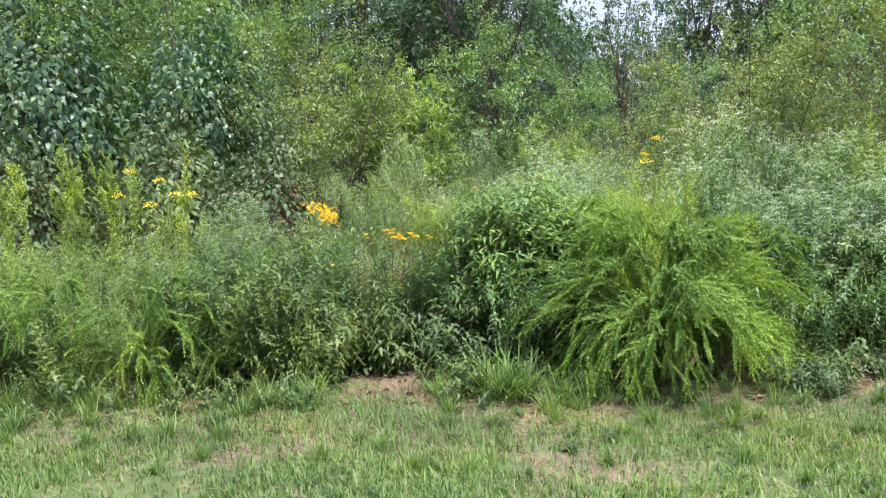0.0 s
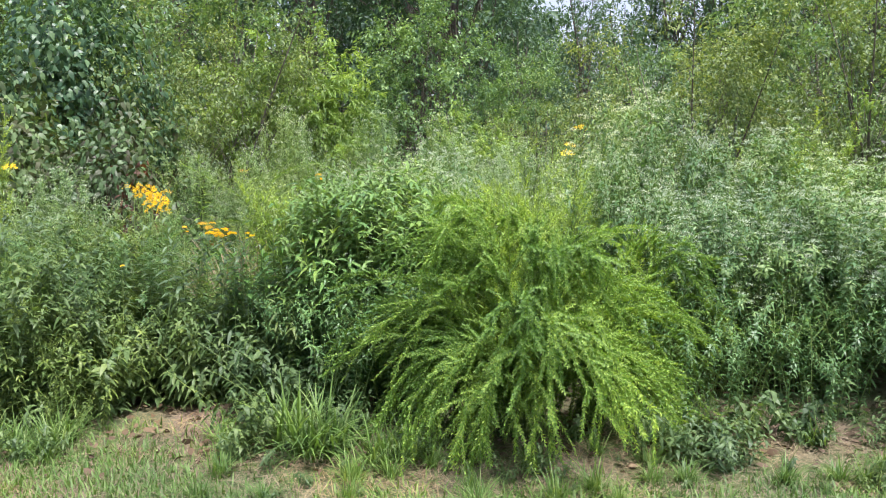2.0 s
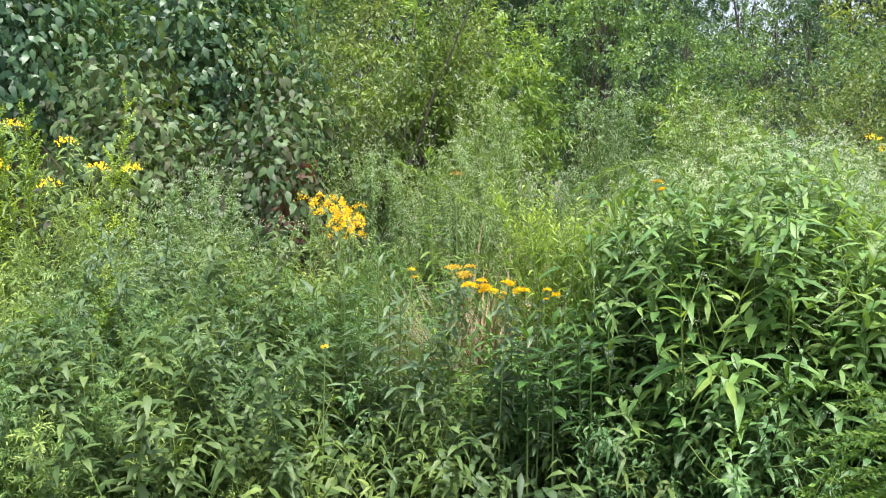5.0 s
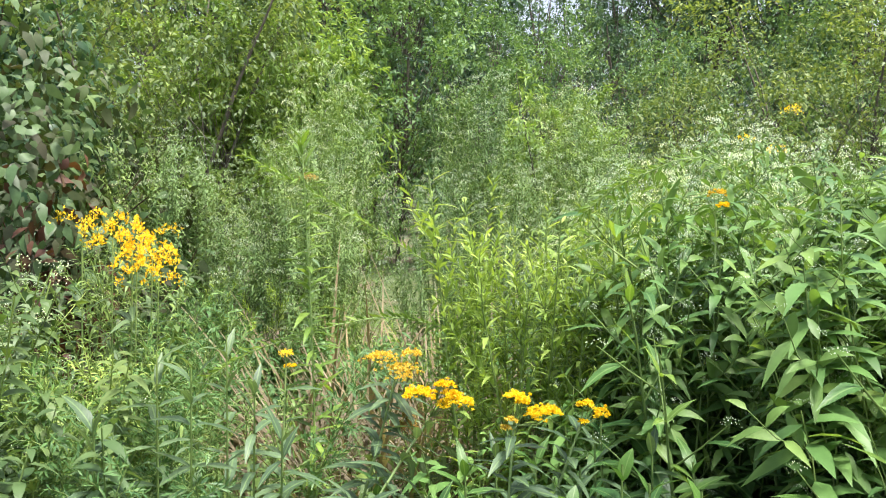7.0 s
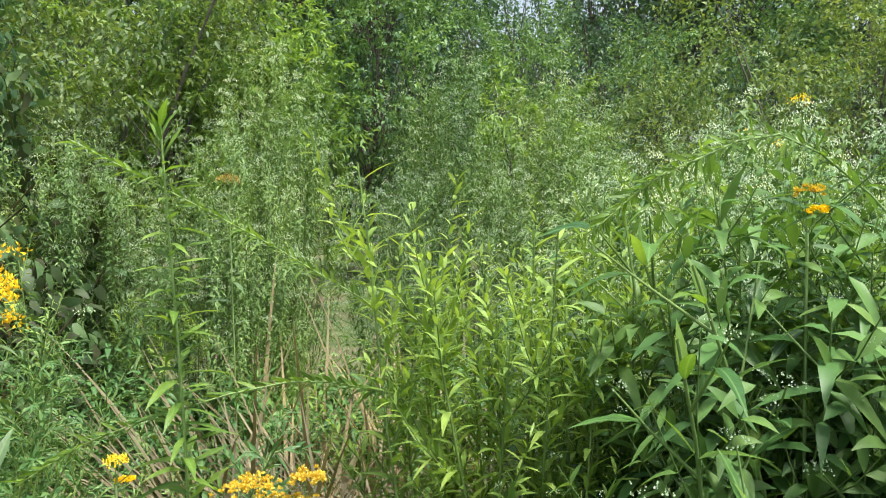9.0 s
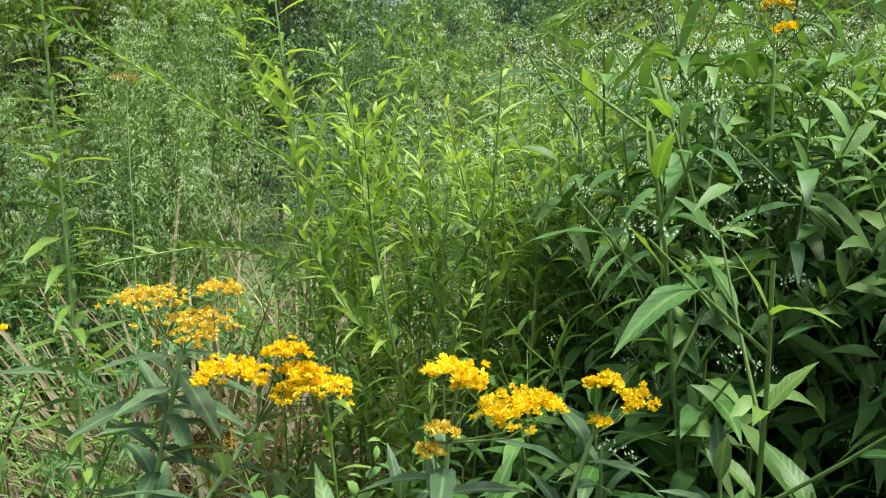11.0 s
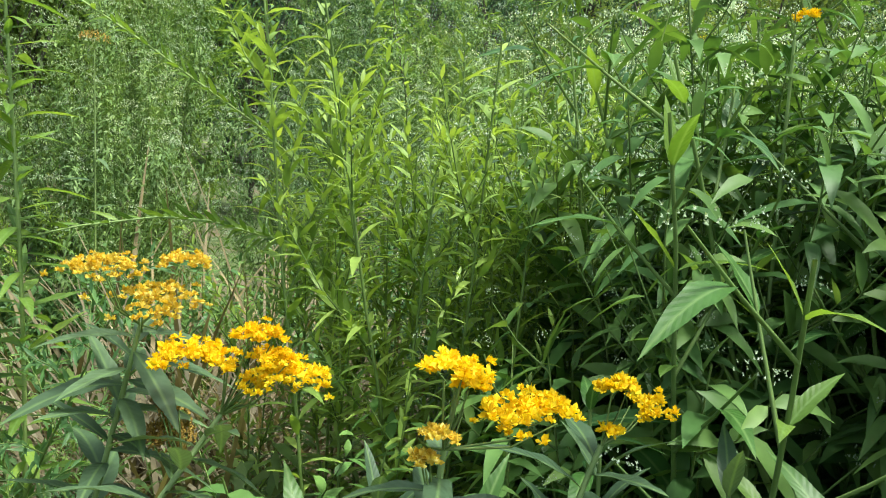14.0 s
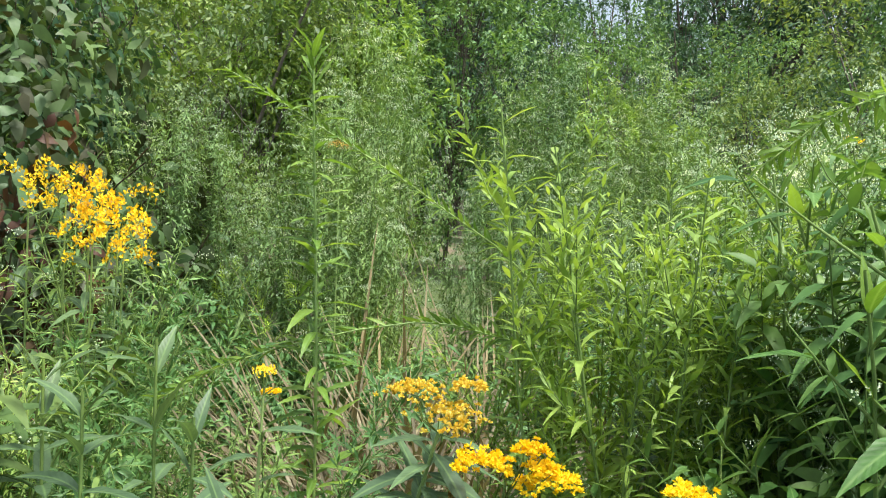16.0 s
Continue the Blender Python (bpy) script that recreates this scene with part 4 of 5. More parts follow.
    def leafy(name, label, base, pts, n, L, meshes, mat="stem", **k):
        ob = thing(name, label, "weed", "", pose(*base, 0))
        b = np.array((*base, 0.0))
        stalk(ob, [(0, 0, -0.03)] + [np.array(q) - b for q in pts], n, L, meshes, rng, mat=mat, **k)
        return ob

    leafy("broadleaf_weed", "grey-green weed with long drooping pointed leaves", (-0.86, 7.08), [(-0.86, 7.08, 0.6), (-0.855, 7.07, 1.24)], 30, 0.15, GREY, elev=0.35, tip=3)
    leafy("broadleaf_weed", "grey-green weed with long drooping pointed leaves", (-0.70, 6.78), [(-0.68, 6.77, 0.5), (-0.58, 6.74, 1.0)], 30, 0.15, GREY, elev=0.25, tip=2)
    for x, y, h in ((-0.05, 6.64, 1.02), (0.06, 6.68, 1.04), (-0.2, 6.66, 1.0), (-0.45, 6.7, 0.98), (-0.1, 6.8, 1.06), (-0.3, 6.85, 1.03), (-0.24, 6.76, 1.04), (-0.38, 6.78, 1.02), (0.0, 6.74, 1.06), (-0.16, 6.72, 1.03), (-0.55, 6.86, 0.98), (-0.04, 6.92, 1.08)):
        leafy("broadleaf_weed", "weed with broad upturned light green leaves at its tip", (x, y), [(x + 0.02, y, h * 0.6), (x + 0.01, y + 0.02, h)], 26, 0.12, (BIG, GREY, BIG + YOUNG[:1])[int(h * 100) % 3], elev=0.35, tip=3, s0=0.45)
    for x, y, h in ((-0.93, 7.0, 1.19), (-0.8, 7.0, 1.16), (-1.02, 7.12, 1.2), (-0.74, 6.9, 1.08), (-1.1, 6.9, 1.12)):
        leafy("broadleaf_weed", "grey-green weed with long drooping pointed leaves", (x, y), [(x, y, 0.6), (x + 0.01, y - 0.01, h)], 26, 0.145, GREY, elev=0.3, tip=3, s0=0.5)
    for x, y, h in ((-0.13, 6.56, 1.1), (0.0, 6.52, 1.06), (-0.22, 6.57, 1.04)):
        leafy("broadleaf_weed", "weed with broad oval dark green leaves on one stem", (x, y), [(x, y + 0.01, h * 0.6), (x - 0.01, y, h)], 18, 0.1, WIDE, elev=0.45, tip=2, s0=0.55)
    gold((-0.66, 8.9), [(-0.66, 8.88, 0.8), (-0.665, 8.85, 1.54)], [((-0.665, 8.85, 1.57), 0.045, 60, "seed")], 12, "goldenrod stem gone over to a rusty brown seed head")
    leafy("tall_goldenrod", "single tall goldenrod stem with narrow leaves all along", (-0.68, 7.46), [(-0.66, 7.46, 0.9), (-0.69, 7.46, 1.7)], 150, 0.145, LITE, mat="wand", opposite=False, elev=0.3, taper=0.55, tip=10, s0=0.25)
    w1 = leafy("bush_clover_wand", "long arching pale wand set with tiny leaves", (0.02, 7.62), [(-0.06, 7.58, 0.88), (-0.22, 7.55, 1.24), (-0.45, 7.52, 1.42), (-0.67, 7.5, 1.55), (-0.85, 7.5, 1.65)], 130, 0.048, LITE, mat="wand", opposite=False, elev=0.9, taper=0.3, s0=0.35, r0=0.003, r1=0.001)
    w2 = leafy("bush_clover_wand", "long arching pale wand set with tiny leaves", (0.05, 7.6), [(-0.05, 7.57, 0.75), (-0.2, 7.55, 1.09), (-0.34, 7.52, 1.17), (-0.51, 7.5, 1.19), (-0.8, 7.48, 1.12), (-0.95, 7.47, 1.04)], 140, 0.052, LITE, mat="wand", opposite=False, elev=0.9, taper=0.3, s0=0.4, r0=0.003, r1=0.001)
    w3 = leafy("bush_clover_wand", "long arching pale wand set with tiny leaves", (0.8, 7.15), [(0.7, 7.13, 1.2), (0.35, 7.1, 1.62), (0.09, 7.06, 1.6), (-0.06, 7.05, 1.5)], 130, 0.048, LITE, mat="wand", opposite=False, elev=0.9, taper=0.3, s0=0.45, r0=0.003, r1=0.001)
    for w in (w1, w2, w3):
        w["group"] = "arching wands"
        w["category"] = "bush"


# background trees and shrubs
def woods():
    rng = np.random.RandomState(11)
    far = [woody("forest_tree", "tall dark green tree at the wood's edge", "tree", 30 + k, 12 + 2 * k, 3.6, 1.5, 8000, 0.25, "fartree", 80, 1, 1, 0.2, None, 0.2) for k in range(3)]
    spots = [(x + rng.normal(0, 0.4), y + rng.normal(0, 1.5), rng.uniform(0.85, 1.1)) for y, xs in ((29, (-25, -19.5, -15, -11, -7, -3.4, 0.2, 3.4, 12.3, 17, 22, 28)), (38, (-30, -23, -17, -11, -6, -1, 4.5, 15.5, 21, 28, 36))) for x in xs]
    spots += [(-27, 47, 1.1), (-20, 48, 1.1), (-13.5, 47, 1.1), (-8.5, 48, 1.1), (-3.5, 47, 1.1), (1.5, 48, 1.1), (6, 49, 0.9), (20, 47, 1.1), (26, 48, 1.1), (33, 47, 1.1), (7, 23, 0.42), (11, 23, 0.5), (15.5, 22, 0.55), (21, 24, 0.6), (3.5, 24, 0.45), (-9, 22, 0.6), (-14, 21, 0.6), (7.4, 30, 0.53), (9.4, 33, 0.5), (5.8, 33, 0.56), (8.4, 40, 0.56), (11, 41, 0.6), (5.4, 36, 0.72), (6.5, 44, 0.85), (4.2, 33, 0.7), (2.0, 36, 0.95), (12.5, 36, 0.8), (7.6, 52, 0.8)]
    place(far, spots, rng, group="trees of the far wood")
    drop(far)
    mid = [woody("young_tree", "young green tree with dense rounded leaf clumps", "tree", 40 + k, 6.5, 2.0, 0.4, 16000, 0.105, "midtree", 80, 1, 1, 0.2, None, 0.045) for k in range(2)]
    place(mid, [(-4.6, 14.5, 0.95), (-6.5, 17, 1.1), (-3.2, 19, 1.15), (0.9, 18.5, 0.8), (2.9, 17.5, 0.62), (6.2, 19, 0.62), (9.5, 17, 0.95), (13.5, 16, 1.1), (-11, 16, 1.1), (18, 19, 1.2)], rng, group="young trees")
    drop(mid)
    ol = [woody("olive_shrub", "olive-green leafy shrub with many thin stems", "shrub", 50 + k, 4.3, 1.9, 0.2, 22000, 0.058, "olive", 90, 5, 1, 0.2, None, 0.025) for k in range(2)]
    place(ol, [(5.0, 12.8, 0.95), (7.4, 12.0, 1.15), (9.9, 11.8, 1.15), (-2.3, 13.6, 1.05), (12.6, 11, 1.1), (3.2, 14.8, 0.75), (-8, 14.5, 1.3)], rng, group="olive-green shrubs")
    drop(ol)
    sp = [woody("willow_sapling", "slender yellow-green sapling with upright leafy twigs", "sapling", 60 + k, 3.6, 0.75, 0.2, 4600, 0.11, "sapling", 46, 2, 1, 0.24, diamond(0.28, 0.2), 0.018) for k in range(2)]
    place(sp, [(-1.0, 14.8, 1.25), (-0.4, 15.6, 1.05), (1.9, 12.9, 0.74), (-1.6, 14.2, 1.0), (-1.25, 15.2, 1.3), (-0.95, 15.8, 1.2), (7.2, 10.9, 0.85), (2.5, 13.4, 0.7)], rng, group="yellow-green saplings")
    drop(sp)


woods()


def heaps():
    b = mound("bramble_thicket", "heap of bramble canes with drab green leaves", "bramble", 5, 1.05, 0.9, 2.1, 6500, 0.085, "bramble", OVATE)
    b.matrix_world = pose(-2.15, 9.75, 0)
    copy_thing(b, pose(-3.6, 10.3, 0, 0, 0, 130) @ Matrix.Scale(1.15, 4))
    copy_thing(b, pose(-5.4, 10.0, 0, 0, 0, 240) @ Matrix.Scale(1.1, 4))
    rd = mound("bramble_cane", "bramble with reddened leaves at the thicket's edge", "bramble", 8, 0.42, 0.35, 1.55, 600, 0.08, "redleaf", OVATE)
    rd.matrix_world = pose(-1.85, 9.25, 0)
    v = mound("vine_thicket", "tall shrub smothered by dark broad-leaved vines", "vine", 6, 1.8, 1.4, 4.6, 10000, 0.13, "vine", OVATE)
    v.matrix_world = pose(-6.0, 12.0, 0)
    copy_thing(v, pose(-8.9, 11.0, 0, 0, 0, 80) @ Matrix.Scale(1.05, 4))
    copy_thing(v, pose(-3.7, 12.3, 0, 0, 0, 200) @ Matrix.Scale(0.86, 4))


heaps()


def thicket():
    rng = np.random.RandomState(21)
    sn = [snakeroot(100 + k, 1.45, 0.5) for k in range(4)]
    fr = [snakeroot(110 + k, 1.45, 0.8) for k in range(3)]
    dk = [snakeroot(115 + k, 1.15, 0) for k in range(3)]
    g = "white-topped weeds of the thicket"
    place(sn, patch(rng, 7, 0.3, 1.3, 7.5, 8.3, 0.95, 1.0, 0.2), rng, 0.9, 1.05, g)
    place(fr, patch(rng, 26, 2.5, 5.8, 6.15, 7.4, 0.8, 1.1, 0.2), rng, 0.9, 1.1, g)
    place(sn, patch(rng, 14, -2.6, -1.4, 6.6, 8.4, 0.85, 0.95, 0.2), rng, 0.9, 1.1, g)
    drop(sn)
    g = "domed white-topped clumps"
    sage = [dome(400 + k, "rounded sage-green weed clump hazed with tiny pale flowers", 0.62, 1.7, 64, 0.058, "sage", LANCE, 74, 22, 0.0048) for k in range(2)]
    for x, y, a, sx, sz in ((-0.68, 9.4, 0, 0.85, 0.98), (-1.35, 9.75, 70, 0.95, 1.0), (-0.5, 10.5, 140, 0.9, 1.24), (0.5, 10.55, 20, 0.95, 1.22), (1.35, 10.9, 220, 1.2, 1.2), (0.1, 9.7, 300, 0.7, 0.86), (0.95, 9.6, 120, 0.9, 0.92), (2.2, 10.3, 10, 1.2, 1.08), (-2.2, 8.4, 40, 0.95, 0.86), (1.75, 9.0, 90, 0.95, 0.95), (3.4, 9.8, 200, 1.3, 1.1)):
        copy_thing(sage[int(a / 10) % 2], pose(x, y, 0, 0, 0, a) @ Matrix.Diagonal((sx * 0.86, sx * 0.86, sz, 1)))["group"] = g
    drop(sage)
    bank = [dome(410 + k, "broad dark green weed bank topped with small white flowers", 0.85, 1.6, 80, 0.088, "snakeroot", LANCE, 54, 24, 0.0056, "white_snakeroot", 1.0, "sage") for k in range(2)]
    for x, y, a, sx, sz in ((3.05, 6.85, 0, 0.85, 0.88), (3.95, 6.95, 70, 1.0, 0.9), (2.95, 8.0, 140, 0.95, 1.36), (3.9, 7.9, 20, 1.1, 1.2), (4.95, 7.05, 220, 1.1, 0.86), (5.0, 8.0, 300, 1.2, 1.02), (2.55, 7.35, 120, 0.7, 1.06), (6.0, 7.2, 10, 1.15, 0.9), (0.55, 7.75, 40, 0.7, 0.98), (1.15, 7.45, 50, 0.62, 0.98), (1.2, 8.3, 200, 0.8, 1.08)):
        copy_thing(bank[int(a / 10) % 2], pose(x, y, 0, 0, 0, a) @ Matrix.Diagonal((sx, sx, sz, 1)))["group"] = g
    drop(bank)
    lance = blade(4, 0.7, 1.15, 0.22, 0.25)
    # toplight sprigs paint lit tops over the darker sides of these clumps
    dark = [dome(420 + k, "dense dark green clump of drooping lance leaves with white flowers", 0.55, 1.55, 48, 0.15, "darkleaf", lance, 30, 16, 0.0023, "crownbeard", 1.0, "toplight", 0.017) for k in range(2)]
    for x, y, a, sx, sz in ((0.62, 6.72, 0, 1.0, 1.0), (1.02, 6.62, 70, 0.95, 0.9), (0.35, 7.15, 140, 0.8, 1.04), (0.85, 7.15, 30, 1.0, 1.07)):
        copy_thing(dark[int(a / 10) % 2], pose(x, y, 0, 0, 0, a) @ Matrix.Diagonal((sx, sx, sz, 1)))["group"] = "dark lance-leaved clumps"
    drop(dark)
    ww = [willow_weed(430 + k) for k in range(3)]
    place(ww, [(-0.2, 7.32, 0.98), (-0.14, 7.28, 1.07), (-0.05, 7.36, 1.0), (0.03, 7.42, 0.98), (0.1, 7.58, 0.98), (0.2, 7.7, 1.0), (-0.06, 7.62, 1.0), (0.36, 7.85, 1.02), (0.6, 7.95, 1.0), (-0.1, 7.5, 0.95), (0.15, 7.4, 0.95), (0.3, 7.62, 1.0), (-0.02, 7.75, 0.95), (-0.24, 7.62, 0.8)], rng, 0.97, 1.03, "narrow-leaved yellow-green weeds")
    drop(ww)
    lu = [lush_weed(440 + k, 1.2, ("weed", "bramble")[k == 3], 0.1) for k in range(4)]
    place(lu, patch(rng, 34, -2.4, -1.02, 5.95, 7.6, 0.95, 1.12, 0.16), rng, 0.9, 1.1, "leafy weeds of the near thicket")
    place(lu, patch(rng, 12, -4.8, -2.4, 6.0, 7.2, 0.7, 1.0, 0.2), rng, 0.85, 1.1, "leafy weeds of the near thicket")
    drop(lu)
    md = [lush_weed(448 + k, 1.02, "darkleaf", 0.1) for k in range(2)]
    place(md, patch(rng, 12, -0.2, 0.15, 6.9, 7.3, 0.95, 1.05, 0.1), rng, 0.95, 1.05, "leafy undergrowth")
    drop(md)
    fl = [lush_weed(446 + k, 1.0, "snakeroot", 0.085) for k in range(2)]
    place(fl, patch(rng, 34, -1.3, 0.7, 8.75, 9.3, 0.92, 1.0, 0.14), rng, 0.92, 1.08, "leafy undergrowth")
    drop(fl)
    lt = [fern_weed(455 + k, 1.3, "goldenrod") for k in range(2)]
    place(lt, patch(rng, 4, -2.3, -1.5, 6.1, 7.3, 0.85, 1.0, 0.25) + patch(rng, 16, -4.8, -2.2, 5.9, 7.6, 0.75, 1.1, 0.3), rng, 0.92, 1.1, "feathery light green weeds")
    drop(lt)
    fw = [fern_weed(450 + k) for k in range(2)]
    place(fw, [(-0.95, 7.62, 0.98), (-1.08, 7.5, 1.0), (-0.86, 7.7, 0.9), (-1.3, 7.7, 1.02), (-1.5, 7.9, 1.05), (-0.2, 5.95, 0.5), (2.6, 9.1, 1.1)], rng, 0.97, 1.03, "feathery dark weeds")
    place(fw, patch(rng, 8, -2.0, -1.08, 6.1, 7.3, 0.85, 0.98, 0.25), rng, 0.95, 1.05, "feathery dark weeds")
    drop(fw)
    g = "dark leafy weeds"
    place(dk, patch(rng, 18, 2.4, 5.4, 5.85, 6.2, 0.6, 0.8, 0.14), rng, 0.85, 1.1, g)
    place(dk, patch(rng, 14, 0.42, 1.2, 6.12, 6.6, 0.75, 0.95, 0.14), rng, 0.9, 1.1, g)
    place(dk, patch(rng, 14, 0.35, 1.2, 6.9, 7.6, 1.05, 1.2, 0.12), rng, 0.9, 1.05, g)
    place(dk, patch(rng, 12, 0.06, 0.5, 6.5, 6.95, 0.72, 0.8, 0.1), rng, 0.9, 1.05, g)
    place(dk, patch(rng, 26, -4.8, -0.9, 6.0, 8.0, 0.6, 1.0, 0.25), rng, 0.85, 1.1, g)
    drop(fr)
    drop(dk)
    gr = [goldenrod(120 + k) for k in range(4)]
    g = "green goldenrods"
    place(gr, patch(rng, 120, -5.2, -1.0, 5.9, 8.8, 0.62, 1.1, 0.13), rng, 0.8, 1.15, g)
    place(gr, patch(rng, 10, -1.2, -0.75, 7.5, 8.4, 0.6, 0.8, 0.14), rng, 0.85, 1.1, g)
    place(gr, patch(rng, 50, 1.0, 6.0, 8.6, 11.0, 1.0, 1.25, 0.16), rng, 0.85, 1.15, g)
    drop(gr)
    fe = [fennel(140 + k) for k in range(3)]
    place(fe, [(1.75, 6.6, 1.05), (2.0, 7.0, 1.16), (1.5, 6.9, 1.0), (2.2, 7.3, 1.15), (1.35, 6.75, 0.98), (2.35, 6.75, 0.95), (1.85, 7.3, 1.14), (1.65, 7.2, 1.08), (2.5, 6.5, 0.8), (1.6, 6.45, 0.86), (1.3, 6.6, 0.92), (1.75, 6.4, 0.9), (2.05, 6.55, 1.0), (1.55, 6.6, 1.02), (1.9, 6.75, 1.1), (-0.9, 9.4, 0.9), (1.1, 7.8, 0.9)], rng, 0.92, 1.08, "feathery weeds")
    drop(fe)
    sp = [spire(150 + k) for k in range(3)]
    place(sp, [(-3.2, 7.4, 0.8), (-3.9, 8.2, 1.2), (-3.4, 8.6, 1.25), (-4.4, 7.8, 1.1), (-4.1, 8.7, 1.3), (-3.6, 8.9, 1.3), (-3.75, 8.8, 1.35), (-4.3, 8.9, 1.3), (-4.6, 8.8, 1.3), (-3.0, 8.9, 1.2), (-2.6, 8.3, 0.95), (-4.2, 7.6, 1.1), (4.6, 8.9, 1.25), (4.8, 9.0, 1.28), (5.0, 8.8, 1.22), (5.3, 9.2, 1.2), (2.6, 9.9, 1.05), (2.9, 9.6, 1.0), (1.7, 10.8, 1.1),
                   (1.2, 9.4, 1.0), (1.4, 9.2, 0.95), (3.4, 10.4, 1.05), (-2.2, 7.2, 0.7), (-1.9, 7.7, 0.72)], rng, 0.95, 1.05, "goldenrod spikes")
    drop(sp)
    yl = [goldenrod(160 + k, 1.35, 1) for k in range(2)]
    place(yl, [(-3.45, 8.7, 1.55), (-3.1, 8.9, 1.5), (2.45, 11.2, 1.8)], rng, 0.98, 1.04, "flowering goldenrods")
    drop(yl)
    sw = [stilt_weed(170 + k) for k in range(4)]
    g = "sprawling light green weeds"
    place(sw, patch(rng, 62, -1.5, 0.2, 6.55, 7.8, 1.1, 1.02, 0.12), rng, 0.85, 1.15, g)
    place(sw, patch(rng, 20, -4.8, -0.9, 5.75, 6.4, 0.5, 0.75, 0.2), rng, 0.7, 1.15, g)
    place(sw, patch(rng, 12, 0.3, 1.3, 7.4, 8.4, 1.3, 1.5, 0.2), rng, 0.9, 1.1, g)
    place(sw, patch(rng, 6, -1.4, -1.0, 6.05, 6.5, 0.95, 1.05, 0.13), rng, 0.9, 1.1, g)
    place(sw, patch(rng, 40, -1.0, 5.5, 8.3, 10.0, 1.0, 1.3, 0.2), rng, 0.85, 1.15, g)
    drop(sw)
    lw = [low_weed(180 + k) for k in range(4)]
    g = "low weeds"
    place(lw, patch(rng, 60, -5.0, 0.3, 5.45, 6.5, 0.6, 1.5, 0.14), rng, 0.6, 1.1, g)
    place(lw, patch(rng, 8, 1.2, 2.2, 5.75, 6.3, 0.6, 0.8, 0.2), rng, 0.7, 1.1, g)
    nw = [low_weed(185 + k, 0.5, True) for k in range(3)]
    place(nw, patch(rng, 70, -1.1, 0.5, 6.3, 7.3, 1.3, 1.6, 0.12), rng, 0.85, 1.15, g)
    place(nw, patch(rng, 18, -0.85, -0.2, 6.85, 7.75, 1.4, 1.7, 0.12), rng, 0.9, 1.15, g)
    place(nw, [(3.35, 5.05, 0.6), (3.45, 5.15, 0.55), (3.9, 5.6, 0.7), (4.0, 5.75, 0.8), (3.8, 5.8, 0.7)], rng, 0.95, 1.1, g)
    place(nw, patch(rng, 26, -0.95, 0.6, 5.55, 6.05, 0.55, 0.8, 0.13) + patch(rng, 10, 2.35, 2.85, 5.4, 5.75, 0.8, 0.9, 0.13), rng, 0.8, 1.15, g)
    place(nw, patch(rng, 26, -3.8, 4.6, 4.7, 5.7, 0.3, 0.6, 0.2), rng, 0.8, 1.15, g)
    drop(nw)
    place(lw, [(0.0, 5.75, 0.9), (0.2, 5.85, 0.9), (-0.25, 5.8, 0.85), (2.55, 5.5, 0.85), (2.75, 5.55, 0.8), (3.3, 5.75, 0.7), (3.7, 5.8, 0.7), (4.2, 5.8, 0.7), (2.6, 6.0, 1.0), (3.0, 5.95, 1.0), (3.4, 6.0, 1.0)], rng, 0.9, 1.1, g)
    drop(lw)
    tf = [tuft(200 + k) for k in range(3)]
    place(tf, [(0.42, 5.6, 1.1), (0.8, 5.45, 0.9), (0.95, 5.5, 0.8), (0.3, 5.7, 1.05), (0.55, 5.65, 1.1), (1.9, 5.1, 0.5), (2.4, 5.2, 0.55), (3.2, 5.2, 0.5), (-1.0, 5.5, 0.6), (-1.5, 5.4, 0.6), (1.3, 5.1, 0.4)]
          + patch(rng, 34, -4.6, 0.1, 5.15, 5.9, 0.45, 0.7, 0.14) + patch(rng, 90, -4.5, 4.8, 3.9, 5.75, 0.28, 0.6, 0.18), rng, 0.8, 1.2, "grass tufts")
    drop(tf)
    tiny = [low_weed(190 + k, 0.5) for k in range(2)]
    place(tiny, patch(rng, 90, -4.4, 4.6, 3.7, 5.5, 0.18, 0.32, 0.12), rng, 0.7, 1.3, "small weeds in the lawn")
    drop(tiny)
    tg = [tuft(210 + k, 0.8, 90) for k in range(2)]
    place(tg, patch(rng, 16, -0.9, 0.4, 7.7, 9.0, 0.9, 1.2, 0.13), rng, 0.85, 1.2, "tall grass tufts")
    drop(tg)
    dr = [tuft(220 + k, 0.85, 90, True) for k in range(2)]
    place(dr, patch(rng, 44, -0.85, 0.2, 7.95, 8.75, 1.5, 1.7, 0.1), rng, 0.85, 1.15, "dry grass tufts")
    drop(dr)
    bc = bush_clover(240, 192, 0.95, 1.2, 32)
    bc.matrix_world = pose(1.68, 6.0, 0)
    bs = bush_clover(241, 28, 0.85, 0.75, 8)
    place([bs], [(-2.5, 6.15, 0.92), (-3.1, 6.4, 1.0), (-1.55, 7.75, 0.85), (-3.7, 6.2, 0.9), (-1.8, 6.2, 0.7), (-4.3, 6.3, 0.95), (-2.0, 7.4, 1.0), (2.3, 6.6, 1.2), (1.4, 6.85, 1.3), (1.9, 6.95, 1.4)], rng, 0.95, 1.05, "small arching bushes")
    drop([bs])


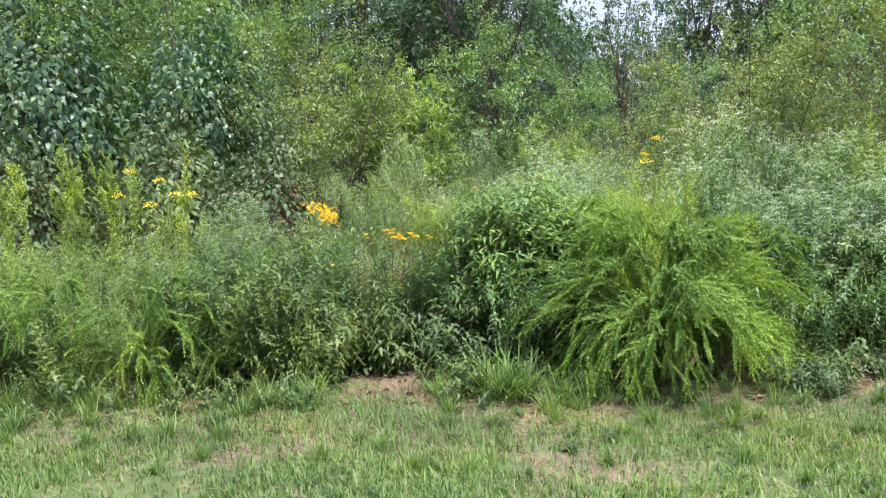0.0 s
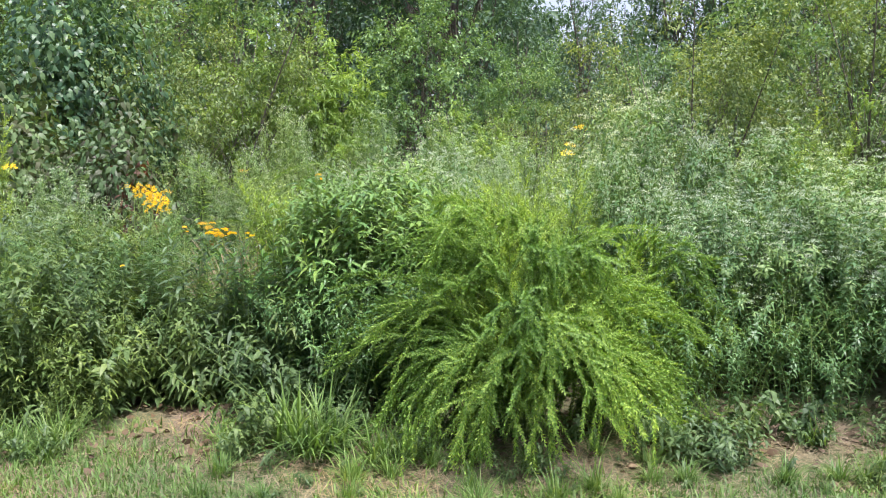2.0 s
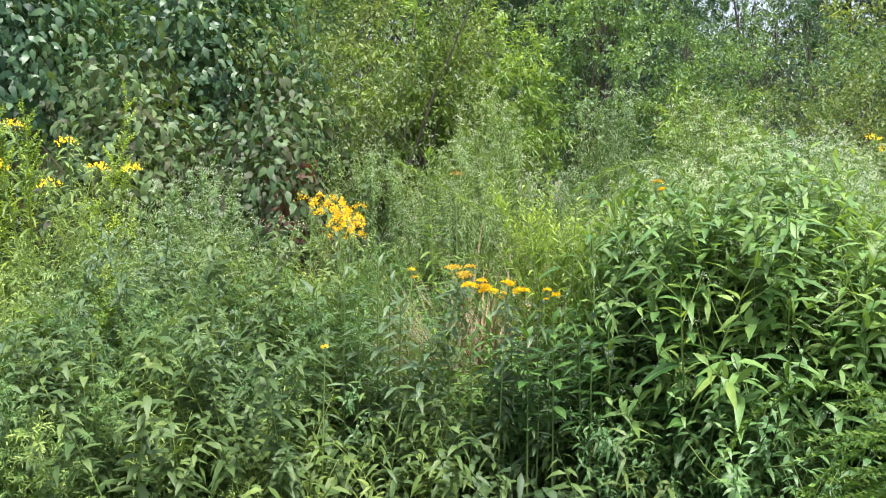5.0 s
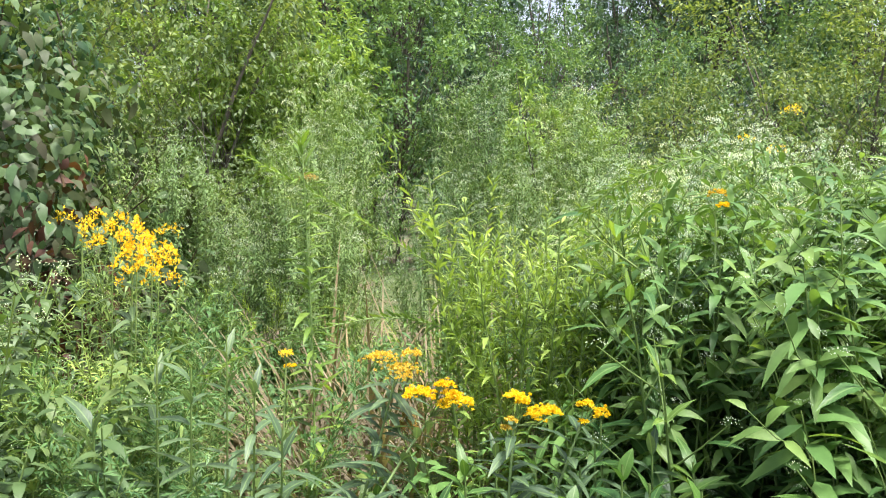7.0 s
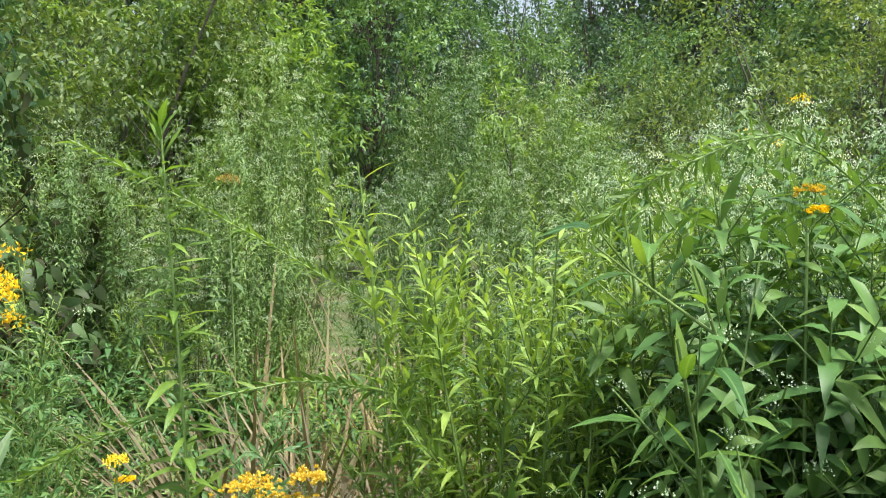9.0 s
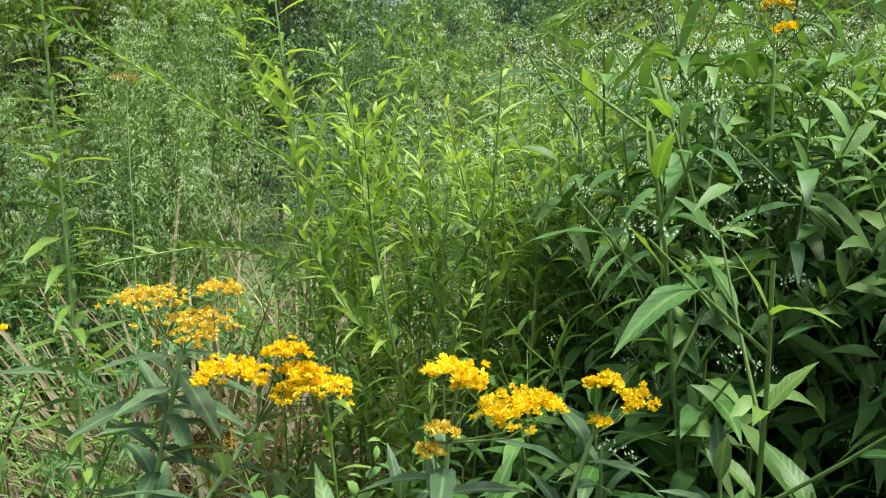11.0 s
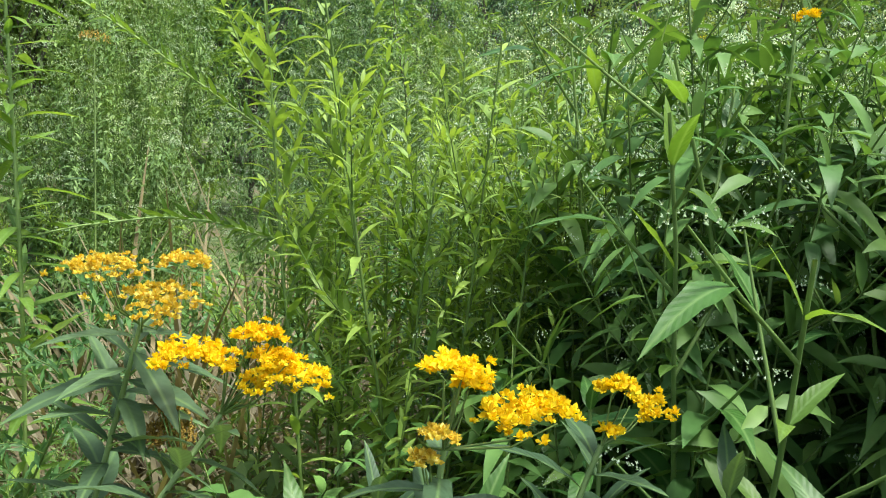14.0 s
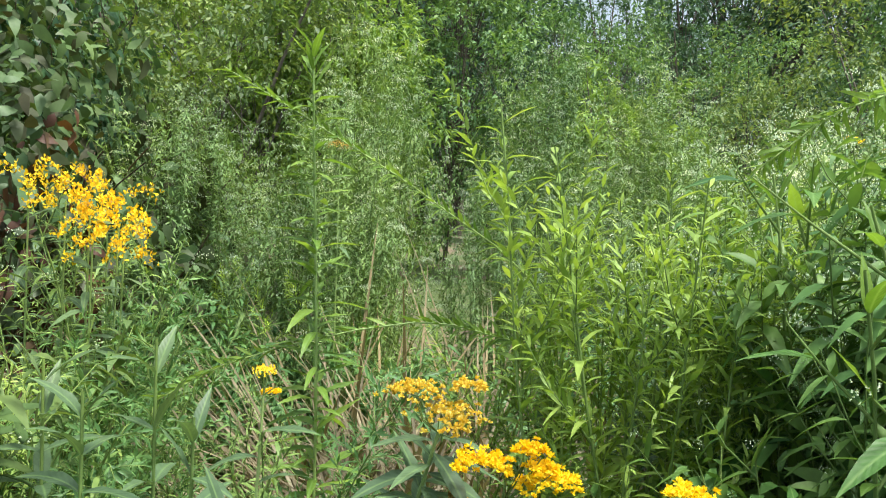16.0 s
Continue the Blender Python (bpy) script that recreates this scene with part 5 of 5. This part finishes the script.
def litter():
    """Fallen leaves and bits of dead stalk on the thicket's floor."""
    rng = np.random.RandomState(9)
    n = 9000
    pos = np.stack([rng.uniform(-6, 6.5, n), rng.uniform(5.3, 11.5, n), rng.uniform(0.02, 0.05, n)], 1)
    th = rng.rand(n) * 6.283
    g = Geo()
    leaves(g, OVATE, pos, np.stack([np.cos(th), np.sin(th), rng.normal(0, 0.25, n)], 1), rng.uniform(0.03, 0.08, n), 0.1, up=unit(rng.normal(0, 0.4, (n, 3)) + UP))
    tagged(new("leaf_litter", g.mesh("leaf_litter", M["brownstem"])), "brown fallen leaves on the soil under the weeds", "leaf litter", kind="stuff")


litter()
thicket()
near_plants()
